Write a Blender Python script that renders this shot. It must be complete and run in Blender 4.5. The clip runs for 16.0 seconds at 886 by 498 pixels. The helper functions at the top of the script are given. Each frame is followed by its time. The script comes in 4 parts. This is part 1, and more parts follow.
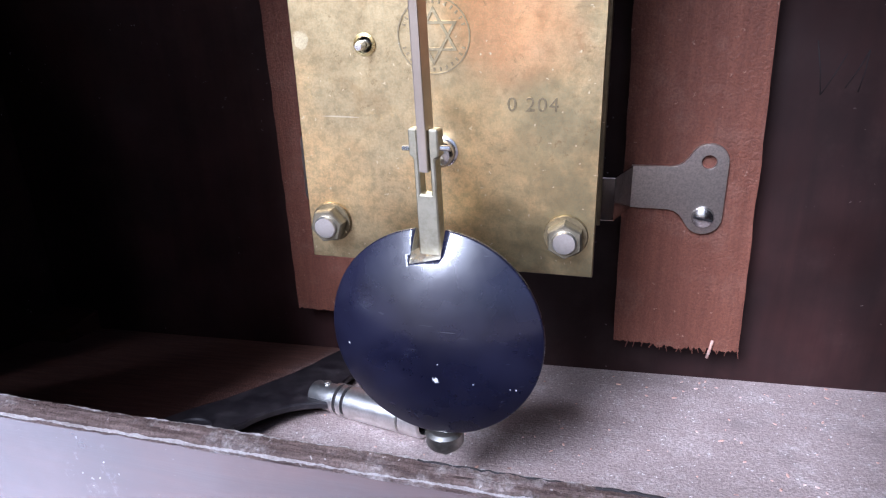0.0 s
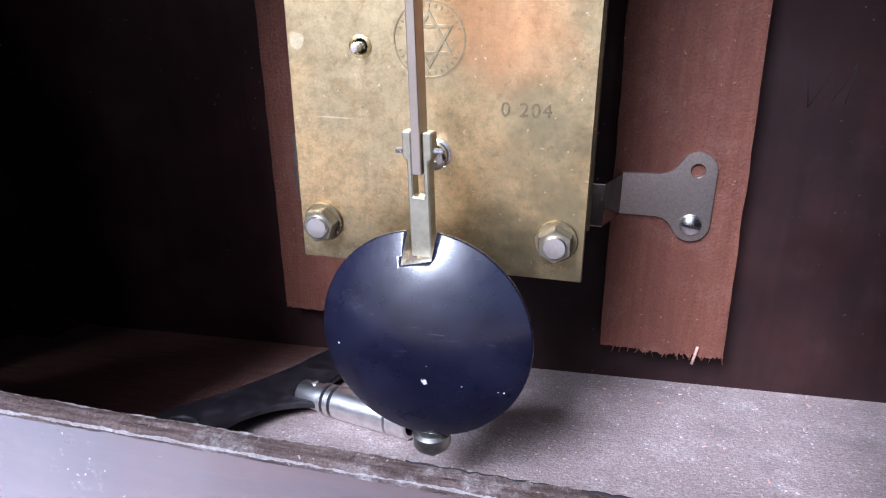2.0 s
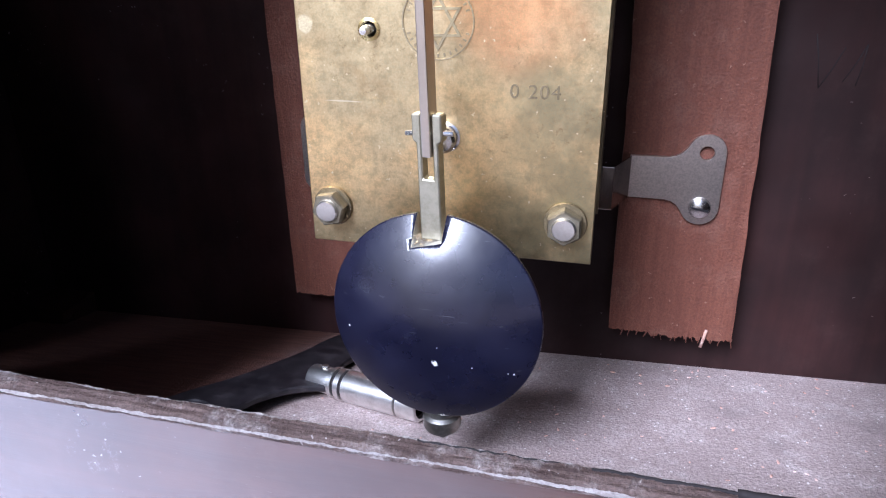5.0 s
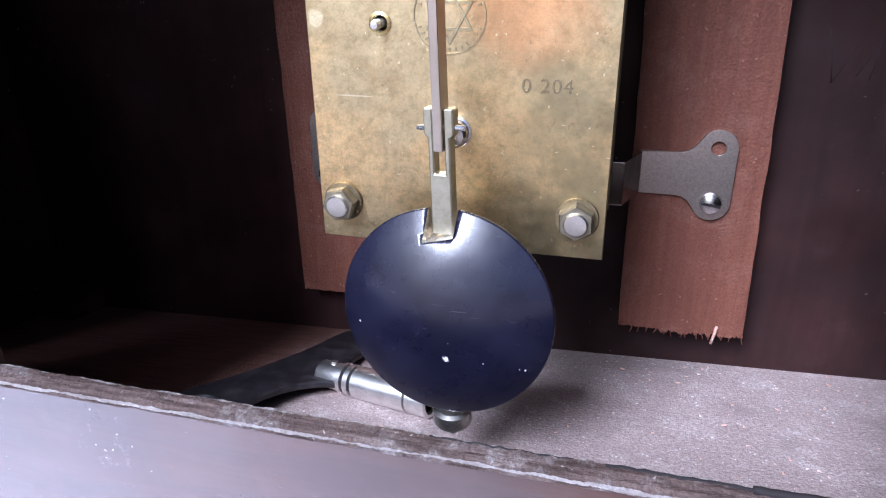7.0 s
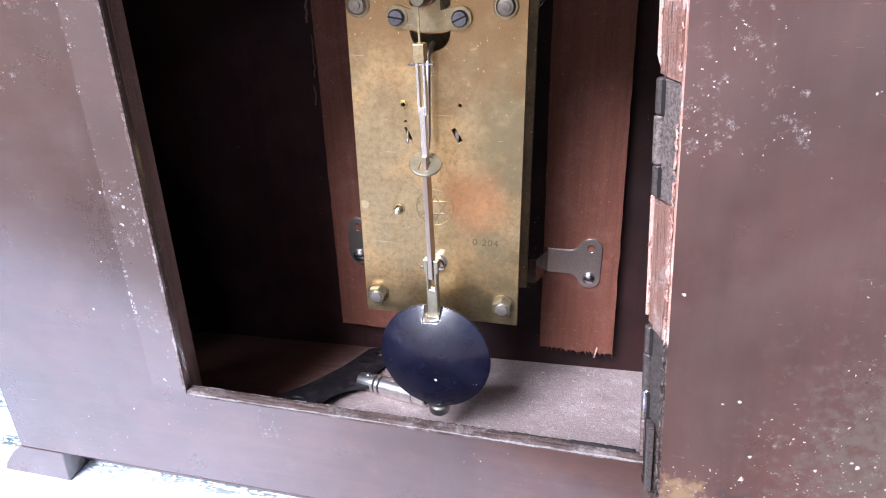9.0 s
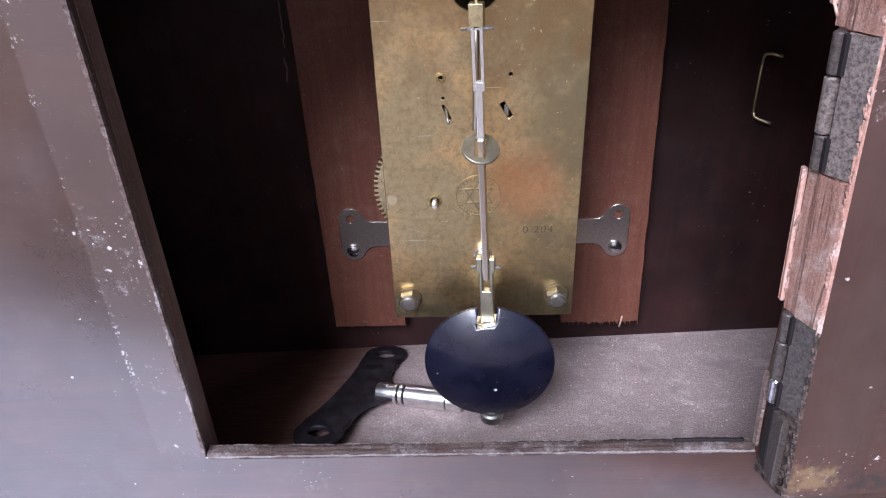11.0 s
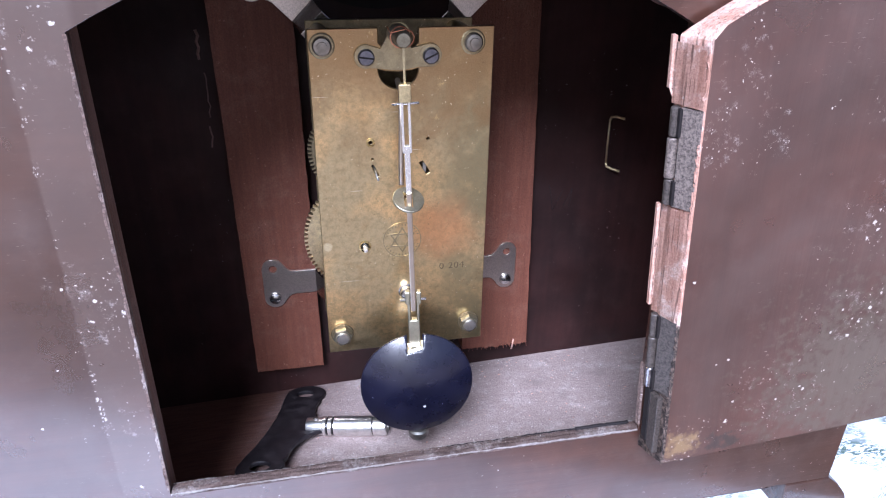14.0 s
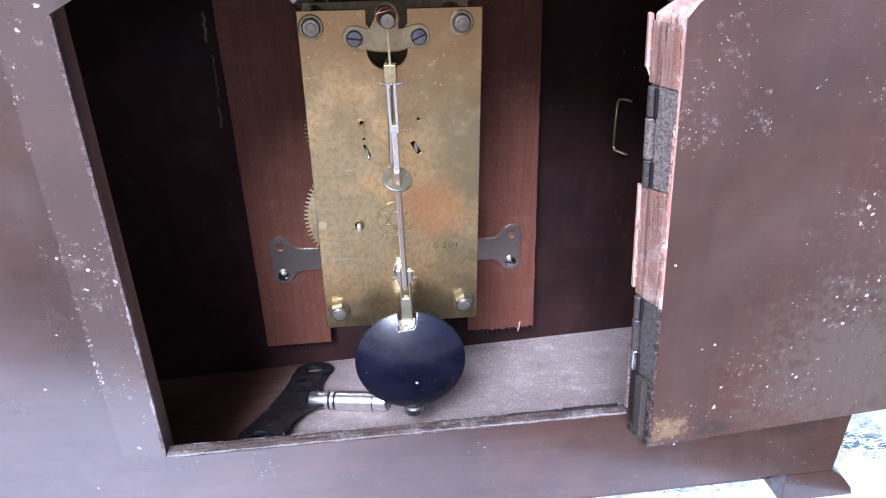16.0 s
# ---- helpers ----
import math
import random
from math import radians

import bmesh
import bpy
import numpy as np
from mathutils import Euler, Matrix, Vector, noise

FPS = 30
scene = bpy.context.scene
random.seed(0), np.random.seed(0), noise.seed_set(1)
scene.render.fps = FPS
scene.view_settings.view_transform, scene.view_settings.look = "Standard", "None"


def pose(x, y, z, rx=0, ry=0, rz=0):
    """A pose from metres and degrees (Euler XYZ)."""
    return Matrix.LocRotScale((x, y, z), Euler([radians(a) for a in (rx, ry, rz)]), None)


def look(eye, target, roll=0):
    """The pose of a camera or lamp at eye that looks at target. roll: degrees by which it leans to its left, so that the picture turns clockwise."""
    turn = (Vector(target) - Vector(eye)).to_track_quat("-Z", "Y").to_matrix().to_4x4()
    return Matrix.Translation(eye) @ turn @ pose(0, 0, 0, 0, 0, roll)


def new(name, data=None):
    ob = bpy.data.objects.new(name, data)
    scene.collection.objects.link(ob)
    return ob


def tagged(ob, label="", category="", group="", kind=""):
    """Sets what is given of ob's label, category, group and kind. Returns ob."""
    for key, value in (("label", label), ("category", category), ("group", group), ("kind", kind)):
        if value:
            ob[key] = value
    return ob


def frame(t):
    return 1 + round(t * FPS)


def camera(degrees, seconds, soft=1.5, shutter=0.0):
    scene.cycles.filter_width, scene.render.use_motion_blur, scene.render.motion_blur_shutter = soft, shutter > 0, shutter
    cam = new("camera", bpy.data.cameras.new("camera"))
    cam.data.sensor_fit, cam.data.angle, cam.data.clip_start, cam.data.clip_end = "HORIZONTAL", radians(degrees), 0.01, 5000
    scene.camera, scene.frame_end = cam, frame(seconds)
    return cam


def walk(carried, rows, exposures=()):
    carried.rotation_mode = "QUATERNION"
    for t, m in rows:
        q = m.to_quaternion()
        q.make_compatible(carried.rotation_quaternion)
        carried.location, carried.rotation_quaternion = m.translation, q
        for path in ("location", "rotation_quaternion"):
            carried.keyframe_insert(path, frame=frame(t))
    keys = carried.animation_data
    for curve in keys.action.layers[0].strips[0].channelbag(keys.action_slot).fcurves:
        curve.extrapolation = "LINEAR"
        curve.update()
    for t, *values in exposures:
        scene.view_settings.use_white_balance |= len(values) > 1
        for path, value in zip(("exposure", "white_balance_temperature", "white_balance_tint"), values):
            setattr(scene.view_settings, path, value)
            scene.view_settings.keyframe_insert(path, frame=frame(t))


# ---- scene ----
cam = camera(65.92, 16.0, soft=1.15)
PATH = [
    (0, (0.0404, -0.0986, 0.1589), (-0.0330, 0.1683, 0.0435), -1.68),
    (0.5, (0.0409, -0.0998, 0.1606), (-0.0302, 0.1692, 0.0484), -0.13),
    (1, (0.0397, -0.0979, 0.1604), (-0.0308, 0.1696, 0.0444), -0.13),
    (1.5, (0.0397, -0.0993, 0.1593), (-0.0302, 0.1687, 0.0442), -0.16),
    (2, (0.0397, -0.0995, 0.1595), (-0.0283, 0.1691, 0.0445), -0.08),
    (2.5, (0.0398, -0.1000, 0.1600), (-0.0287, 0.1683, 0.0444), -0.11),
    (3, (0.0389, -0.1002, 0.1593), (-0.0309, 0.1680, 0.0445), -0.34),
    (3.5, (0.0384, -0.1007, 0.1585), (-0.0323, 0.1674, 0.0438), -0.27),
    (4, (0.0391, -0.1014, 0.1595), (-0.0326, 0.1661, 0.0443), -0.34),
    (4.5, (0.0394, -0.1009, 0.1590), (-0.0306, 0.1657, 0.0407), -0.54),
    (7, (0.0378, -0.1008, 0.1578), (-0.0344, 0.1641, 0.0373), -0.73),
    (7.5, (0.0387, -0.1020, 0.1598), (-0.0326, 0.1660, 0.0453), -0.37),
    (8, (0.0396, -0.1021, 0.1605), (-0.0250, 0.1658, 0.0420), -0.35),
    (8.5, (0.0514, -0.1631, 0.2214), (-0.0221, 0.0934, 0.0843), -1.42),
    (9, (0.0655, -0.2102, 0.2577), (0.0017, 0.0511, 0.1248), -0.93),
    (9.2, (0.0655, -0.2134, 0.2575), (0.0007, 0.0483, 0.1259), -1.09),
    (11.3, (-0.0228, -0.1696, 0.2573), (-0.0035, 0.0849, 0.0997), -2.27),
    (11.5, (-0.0330, -0.1713, 0.2544), (0.0083, 0.0813, 0.0980), -2.01),
    (12, (-0.0524, -0.1791, 0.2533), (0.0148, 0.0721, 0.1036), -0.47),
    (12.5, (-0.0494, -0.1973, 0.2564), (0.0128, 0.0594, 0.1141), 0.09),
    (13, (-0.0460, -0.2003, 0.2764), (0.0142, 0.0616, 0.1430), 0.27),
    (13.5, (-0.0440, -0.2122, 0.2803), (0.0117, 0.0509, 0.1474), 0.37),
    (14, (-0.0392, -0.2106, 0.2741), (0.0169, 0.0508, 0.1381), 0.87),
    (14.5, (-0.0333, -0.2117, 0.2733), (0.0181, 0.0505, 0.1369), 0.61),
    (15, (-0.0207, -0.2121, 0.2783), (0.0216, 0.0516, 0.1417), -0.16),
    (15.5, (-0.0151, -0.2153, 0.2826), (0.0216, 0.0496, 0.1467), -0.27),
    (16, (-0.0148, -0.2199, 0.2734), (0.0186, 0.0427, 0.1321), -0.36),
]
walk(cam, [(t, look(eye, target, roll)) for t, eye, target, roll in PATH],
     [(0, 1.06, 5000, 17), (8, 1.06, 5000, 17), (8.5, 1.14, 5250, 18), (9, 1.13, 5350, 18), (11.5, 0.46, 5250, 18), (12.5, 0.80, 5100, 17), (13.5, 1.00, 5050, 17), (16, 1.00, 4950, 16)])

# ---- light ----
SUN_FROM = Vector((-0.29, -0.68, 0.67)).normalized()
world = bpy.data.worlds.new("sky")
scene.world = world
world.use_nodes = True
wn = world.node_tree.nodes
sky = wn.new("ShaderNodeTexSky")
sky.sky_type = "NISHITA"
sky.sun_disc = False
sky.dust_density = 5.0
sky.ozone_density = 0.4
sky.sun_elevation = math.asin(SUN_FROM.z)
sky.sun_rotation = math.atan2(SUN_FROM.x, SUN_FROM.y)
wn["Background"].inputs["Strength"].default_value = 0.06
world.node_tree.links.new(sky.outputs["Color"], wn["Background"].inputs["Color"])
sun = new("sun", bpy.data.lights.new("sun", "SUN"))
sun.data.energy = 5.0
sun.data.angle = radians(26)
sun.data.color = (1.0, 0.96, 0.92)
sun.matrix_basis = look(SUN_FROM * 3, (0, 0, 0))


# ---- materials ----
class Net:
    """A small writer of node materials."""

    def __init__(self, name, rough=0.5, metal=0.0, spec=0.5):
        self.m = bpy.data.materials.new(name)
        self.m.use_nodes = True
        self.n, self.l = self.m.node_tree.nodes, self.m.node_tree.links
        self.b = self.n["Principled BSDF"]
        self.b.inputs["Roughness"].default_value = rough
        self.b.inputs["Metallic"].default_value = metal
        self.b.inputs["Specular IOR Level"].default_value = spec
        self.pos = self.n.new("ShaderNodeTexCoord").outputs["Object"]

    def put(self, socket, value):
        if isinstance(value, bpy.types.NodeSocket):
            self.l.new(value, socket)
        elif isinstance(value, (tuple, list)) and len(value) == 3 and socket.type == "RGBA":
            socket.default_value = (*value, 1)
        else:
            socket.default_value = value

    def stretch(self, s, turn=(0, 0, 0)):
        k = self.n.new("ShaderNodeMapping")
        k.inputs["Scale"].default_value = s
        k.inputs["Rotation"].default_value = [radians(a) for a in turn]
        self.l.new(self.pos, k.inputs["Vector"])
        return k.outputs["Vector"]

    def noise(self, scale, detail=4, rough=0.6, at=None, warp=0.0):
        k = self.n.new("ShaderNodeTexNoise")
        k.inputs["Scale"].default_value = scale
        k.inputs["Detail"].default_value = detail
        k.inputs["Roughness"].default_value = rough
        k.inputs["Distortion"].default_value = warp
        self.l.new(at or self.pos, k.inputs["Vector"])
        return k.outputs["Fac"]

    def ramp(self, value, lo, hi, a=0.0, b=1.0):
        k = self.n.new("ShaderNodeMapRange")
        k.interpolation_type = "SMOOTHSTEP"
        self.put(k.inputs["Value"], value)
        for name, v in zip(("From Min", "From Max", "To Min", "To Max"), (lo, hi, a, b)):
            self.put(k.inputs[name], v)
        return k.outputs["Result"]

    def math(self, op, a, b=0.0):
        k = self.n.new("ShaderNodeMath")
        k.operation = op
        self.put(k.inputs[0], a)
        self.put(k.inputs[1], b)
        return k.outputs[0]

    def mix(self, fac, a, b):
        k = self.n.new("ShaderNodeMix")
        k.data_type = "RGBA"
        self.put(k.inputs[0], fac)
        self.put(k.inputs[6], a)
        self.put(k.inputs[7], b)
        return k.outputs[2]

    def axis(self, name):
        k = self.n.new("ShaderNodeSeparateXYZ")
        self.l.new(self.pos, k.inputs[0])
        return k.outputs[name]

    def far(self, centre):
        k = self.n.new("ShaderNodeVectorMath")
        k.operation = "DISTANCE"
        self.l.new(self.pos, k.inputs[0])
        k.inputs[1].default_value = centre
        return k.outputs["Value"]

    def spot(self, centre, radius, ragged=0.5, scale=250, core=0.75):
        """A patch with a ragged rim round a point of the thing."""
        k = self.n.new("ShaderNodeVectorMath")
        k.operation = "DISTANCE"
        self.l.new(self.pos, k.inputs[0])
        k.inputs[1].default_value = centre
        d = self.math("DIVIDE", k.outputs["Value"], radius)
        d = self.math("ADD", d, self.math("MULTIPLY", self.math("SUBTRACT", self.noise(scale, 3), 0.5), ragged * 4))
        return self.ramp(d, 1.05, core)

    def specks(self, scale, size, amount):
        """Scattered small flecks."""
        w = self.n.new("ShaderNodeTexNoise")
        w.inputs["Scale"].default_value = scale * 1.3
        self.l.new(self.pos, w.inputs["Vector"])
        v = self.n.new("ShaderNodeVectorMath")
        v.operation = "MULTIPLY_ADD"
        self.l.new(w.outputs["Color"], v.inputs[0])
        v.inputs[1].default_value = (1.6 / scale,) * 3
        self.l.new(self.pos, v.inputs[2])
        k = self.n.new("ShaderNodeTexVoronoi")
        k.inputs["Scale"].default_value = scale
        self.l.new(v.outputs[0], k.inputs["Vector"])
        near = self.ramp(k.outputs["Distance"], size, size * 0.5)
        pick = self.n.new("ShaderNodeSeparateColor")
        self.l.new(k.outputs["Color"], pick.inputs[0])
        return self.math("MULTIPLY", near, self.math("LESS_THAN", pick.outputs[0], amount))

    def bump(self, height, depth, strength=1.0):
        k = self.n.new("ShaderNodeBump")
        k.inputs["Strength"].default_value = strength
        k.inputs["Distance"].default_value = depth
        self.l.new(height, k.inputs["Height"])
        self.l.new(k.outputs["Normal"], self.b.inputs["Normal"])

    def done(self, color, rough=None):
        self.put(self.b.inputs["Base Color"], color)
        if rough is not None:
            self.put(self.b.inputs["Roughness"], rough)
        return self.m


def stained_wood(name, dark, light, worn, gloss, grain_along="x", speck=0.10, patches=(), band=False, coat=0.8, tints=(), ior=1.8, spec=0.5, dull=None, chips=()):
    """Brown-stained veneer: streaky grain, dust flecks, scratches and worn patches."""
    k = Net(name, gloss, 0, spec)
    k.b.inputs["Coat Weight"].default_value = coat
    k.b.inputs["Coat Roughness"].default_value = 0.20
    k.b.inputs["Coat IOR"].default_value = ior
    sheen = k.ramp(k.noise(15, 5, 0.6, None, 0.6), 0.36, 0.62, 0.5, 1.0)
    if coat and not dull:
        k.put(k.b.inputs["Coat Weight"], k.math("MULTIPLY", sheen, coat))
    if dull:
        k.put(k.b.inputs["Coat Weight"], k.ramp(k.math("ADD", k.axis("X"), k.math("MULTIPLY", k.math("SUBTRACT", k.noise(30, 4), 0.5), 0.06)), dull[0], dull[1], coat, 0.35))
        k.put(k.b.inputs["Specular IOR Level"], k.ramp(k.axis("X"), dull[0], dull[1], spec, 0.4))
    s = {"x": (14, 180, 180), "z": (180, 180, 14)}[grain_along]
    grain = k.noise(1.0, 6, 0.65, k.stretch(s), 0.4)
    cloud = k.noise(22, 4)
    c = k.mix(k.ramp(k.math("ADD", k.math("MULTIPLY", grain, 0.35), k.math("MULTIPLY", cloud, 0.7)), 0.32, 0.78), dark, light)
    c = k.mix(k.ramp(k.noise(9, 3, 0.5, None, 0.5), 0.42, 0.68, 0, 0.65), c, tuple(0.45 * v for v in dark))
    c = k.mix(k.ramp(k.noise(13, 5, 0.6, None, 0.3), 0.48, 0.66, 0, 0.5), c, tuple(0.5 * (v + sum(light) / 3) for v in light))
    haze = k.ramp(k.noise(60, 6, 0.7), 0.5, 0.8, 0, 0.2)
    c = k.mix(haze, c, worn)
    marks = k.math("MULTIPLY", k.ramp(k.noise(18, 2), 0.52, 0.66), k.math("MULTIPLY", k.specks(750, 0.24, speck), 0.8))
    scratch = k.math("MULTIPLY", k.ramp(k.noise(1.0, 2, 0.5, k.stretch((240, 1500, 3000), (20, 35, 10))), 0.70, 0.76), k.ramp(k.noise(14, 2), 0.5, 0.65, 0, 0.2))
    if coat:
        marks = k.math("MAXIMUM", marks, scratch)
    if band:
        x, z = k.axis("X"), k.axis("Z")
        lap = k.math("MULTIPLY", k.ramp(k.math("ADD", x, k.math("MULTIPLY", k.noise(120, 4), 0.0016)), -0.1150, -0.1138), k.ramp(x, -0.095, -0.098))
        lap = k.math("MULTIPLY", lap, k.ramp(z, 0.072, 0.078))
        c = k.mix(k.math("MULTIPLY", lap, 0.26), c, worn)
        seam = k.ramp(k.math("ABSOLUTE", k.math("ADD", k.math("ADD", x, 0.1138), k.math("MULTIPLY", k.noise(90, 4), 0.002))), 0.0012, 0.0003)
        seam = k.math("MULTIPLY", k.math("MULTIPLY", seam, k.ramp(z, 0.09, 0.11)), k.math("MULTIPLY", k.specks(900, 0.5, 0.45), k.ramp(k.noise(35, 3), 0.45, 0.6)))
        marks = k.math("MAXIMUM", marks, k.math("MULTIPLY", seam, 0.7))
        rim = k.math("MULTIPLY", lap, k.math("MULTIPLY", k.specks(1200, 0.4, 0.16), k.ramp(k.noise(70, 3), 0.52, 0.70)))
        marks = k.math("MAXIMUM", marks, rim)
    for centre, radius, strength in patches:
        p = k.math("MULTIPLY", k.spot(centre, radius * 1.3, 1.3, 110), strength)
        marks = k.math("MAXIMUM", marks, k.math("MULTIPLY", p, k.math("MAXIMUM", k.math("MULTIPLY", k.specks(950, 0.34, 0.10), 0.9), k.ramp(k.noise(210, 8, 0.85), 0.54, 0.70, 0, 0.42))))
    for centre, radius, tint in tints:
        c = k.mix(k.math("MULTIPLY", k.spot(centre, radius * 1.2, 0.7, 260, 0.2), 0.8), c, tint)
    for centre, radius in chips:
        marks = k.math("MAXIMUM", marks, k.math("MULTIPLY", k.spot(centre, radius * 0.95, 0.85, 900, 0.5), 0.85))
    c = k.mix(marks, c, (0.58, 0.53, 0.50))
    k.bump(k.math("ADD", k.math("MULTIPLY", grain, 0.6), k.math("MULTIPLY", marks, 0.5)), 0.0004, 0.6)
    return k.done(c, k.ramp(k.noise(40, 4), 0.3, 0.7, gloss - 0.08, gloss + 0.12))


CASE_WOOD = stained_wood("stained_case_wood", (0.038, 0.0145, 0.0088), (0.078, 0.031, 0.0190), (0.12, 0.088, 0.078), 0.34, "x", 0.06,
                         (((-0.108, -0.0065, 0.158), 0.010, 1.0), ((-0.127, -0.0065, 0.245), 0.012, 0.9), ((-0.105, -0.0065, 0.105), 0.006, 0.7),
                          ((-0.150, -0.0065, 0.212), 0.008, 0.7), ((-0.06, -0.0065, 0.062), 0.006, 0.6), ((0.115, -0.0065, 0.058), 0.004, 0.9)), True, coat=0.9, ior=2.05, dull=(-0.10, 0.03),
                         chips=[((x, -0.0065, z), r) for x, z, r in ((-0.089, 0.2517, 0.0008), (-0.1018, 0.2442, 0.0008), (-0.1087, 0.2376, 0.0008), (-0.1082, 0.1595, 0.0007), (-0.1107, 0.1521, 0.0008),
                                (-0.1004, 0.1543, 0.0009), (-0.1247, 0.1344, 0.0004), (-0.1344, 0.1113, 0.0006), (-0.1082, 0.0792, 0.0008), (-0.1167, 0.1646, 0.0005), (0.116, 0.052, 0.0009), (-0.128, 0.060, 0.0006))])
# the two wide tints put a greyish reflection into the door's colour
DOOR_WOOD = stained_wood("stained_door_wood", (0.037, 0.0135, 0.0102), (0.074, 0.030, 0.0225), (0.11, 0.082, 0.075), 0.34, "z", 0.03,
                         (((0.008, -0.012, 0.145), 0.010, 1.0), ((0.028, -0.012, 0.137), 0.007, 1.0), ((0.012, -0.012, 0.006), 0.013, 1.0),
                          ((0.050, -0.012, 0.022), 0.014, 0.9), ((0.080, -0.012, 0.057), 0.012, 0.9), ((0.044, -0.012, 0.036), 0.007, 0.9), ((0.075, -0.012, 0.10), 0.010, 0.7), ((0.105, -0.012, 0.150), 0.022, 0.6), ((0.020, -0.012, 0.168), 0.006, 1.0)),
                         tints=(((0.090, -0.0125, 0.030), 0.045, (0.072, 0.056, 0.042)), ((0.120, -0.0125, 0.130), 0.035, (0.078, 0.062, 0.052)), ((0.012, -0.0125, 0.009), 0.007, (0.20, 0.13, 0.06)), ((0.028, -0.0125, 0.0065), 0.005, (0.02, 0.016, 0.016)), ((0.034, -0.0125, 0.006), 0.005, (0.02, 0.015, 0.013))), ior=2.3, coat=1.0,
                         chips=[((x, -0.0125, z), r) for x, z, r in ((0.0271, 0.0489, 0.0008), (0.0222, 0.0475, 0.0005), (0.0786, 0.0501, 0.0009), (0.082, 0.056, 0.0007), (0.0736, 0.0629, 0.0007), (0.086, 0.062, 0.0008),
                                (0.079, 0.058, 0.0005), (0.0895, 0.068, 0.0007), (0.0705, 0.053, 0.0006), (0.0639, 0.0264, 0.0008), (0.062, 0.028, 0.0005), (0.0301, 0.0169, 0.0010), (0.032, 0.027, 0.0006),
                                (0.052, 0.0235, 0.0006), (0.078, 0.100, 0.0009), (0.080, 0.097, 0.0008), (0.076, 0.094, 0.0008), (0.079, 0.1048, 0.0006), (0.0083, 0.0869, 0.0006), (0.050, 0.146, 0.0005))])
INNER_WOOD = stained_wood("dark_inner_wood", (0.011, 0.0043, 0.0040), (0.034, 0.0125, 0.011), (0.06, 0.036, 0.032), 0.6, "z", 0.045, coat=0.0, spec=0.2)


def raw_wood(name, a, b, dust, gloss=0.75, along=(300, 300, 18), amount=0.5, crack=0.0, dark_below=None):
    k = Net(name, gloss, 0, 0.3)
    grain = k.noise(1.0, 6, 0.7, k.stretch(along), 0.1)
    c = k.mix(k.ramp(grain, 0.3, 0.72), a, b)
    c = k.mix(k.ramp(k.noise(70, 6, 0.75), 0.48, 0.72, 0, amount), c, dust)
    c = k.mix(k.math("MULTIPLY", k.specks(650, 0.28, 0.06), 0.8), c, dust)
    c = k.mix(k.ramp(k.noise(33, 3), 0.62, 0.72, 0, 0.5), c, a)
    c = k.mix(k.ramp(k.noise(1500, 3, 0.8), 0.40, 0.64, 0, 0.4), c, tuple(0.5 * v for v in a))
    if crack:
        c = k.mix(k.ramp(k.noise(1.0, 3, 0.6, k.stretch((700, 700, 34))), 0.56, 0.66, 0, crack), c, tuple(0.18 * v for v in a))
    # below the given height the edge turns dark mottled brown
    if dark_below:
        edge = k.math("ADD", k.axis("Z"), k.math("MULTIPLY", k.math("SUBTRACT", k.noise(260, 4), 0.5), 0.012))
        dark_mottle = k.mix(k.ramp(k.noise(420, 5, 0.75), 0.42, 0.66), (0.022, 0.016, 0.014), (0.16, 0.115, 0.095))
        c = k.mix(k.math("MULTIPLY", k.ramp(edge, dark_below, dark_below - 0.003), k.ramp(k.axis("X"), 0.07, 0.05)), c, dark_mottle)
    k.bump(k.math("ADD", grain, k.noise(1100, 4)), 0.0005, 0.8)
    return k.done(c)


STRIP_WOOD = raw_wood("red_strip_wood", (0.102, 0.035, 0.0205), (0.150, 0.054, 0.032), (0.25, 0.145, 0.11), 0.6, (300, 300, 16), 0.25)
EDGE_WOOD = raw_wood("bare_edge_wood", (0.36, 0.185, 0.135), (0.58, 0.36, 0.285), (0.82, 0.74, 0.69), 0.8, (500, 500, 20), 0.7, 0.7)
DOOR_EDGE = raw_wood("bare_door_edge_wood", (0.36, 0.185, 0.135), (0.58, 0.36, 0.285), (0.82, 0.74, 0.69), 0.8, (500, 500, 20), 0.7, 0.7, 0.0705)
LIP_WOOD = raw_wood("worn_lip_wood", (0.060, 0.036, 0.030), (0.21, 0.15, 0.13), (0.50, 0.45, 0.43), 0.7, (90, 700, 700), 0.9)
RIM_WOOD = raw_wood("pale_frayed_rim_wood", (0.30, 0.265, 0.25), (0.50, 0.46, 0.445), (0.66, 0.63, 0.62), 0.8, (200, 700, 700), 0.6)
JAMB_WOOD = raw_wood("brown_jamb_wood", (0.105, 0.058, 0.046), (0.185, 0.105, 0.085), (0.26, 0.17, 0.145), 0.7, (300, 300, 20), 0.5)
k = Net("dusty_floor_wood", 0.8, 0, 0.3)
grain = k.noise(1.0, 6, 0.7, k.stretch((60, 700, 700)), 0.1)
undertone = k.mix(k.ramp(grain, 0.3, 0.72), (0.060, 0.024, 0.016), (0.115, 0.050, 0.034))
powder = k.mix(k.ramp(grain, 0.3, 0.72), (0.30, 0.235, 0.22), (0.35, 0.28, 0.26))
powder = k.mix(k.ramp(k.noise(70, 6, 0.75), 0.48, 0.72, 0, 0.7), powder, (0.52, 0.45, 0.42))
powder = k.mix(k.ramp(k.noise(1300, 4, 0.8), 0.40, 0.62, 0, 0.62), powder, (0.13, 0.095, 0.085))
powder = k.mix(k.ramp(k.noise(42, 4, 0.6), 0.56, 0.70, 0, 0.45), powder, (0.17, 0.135, 0.13))
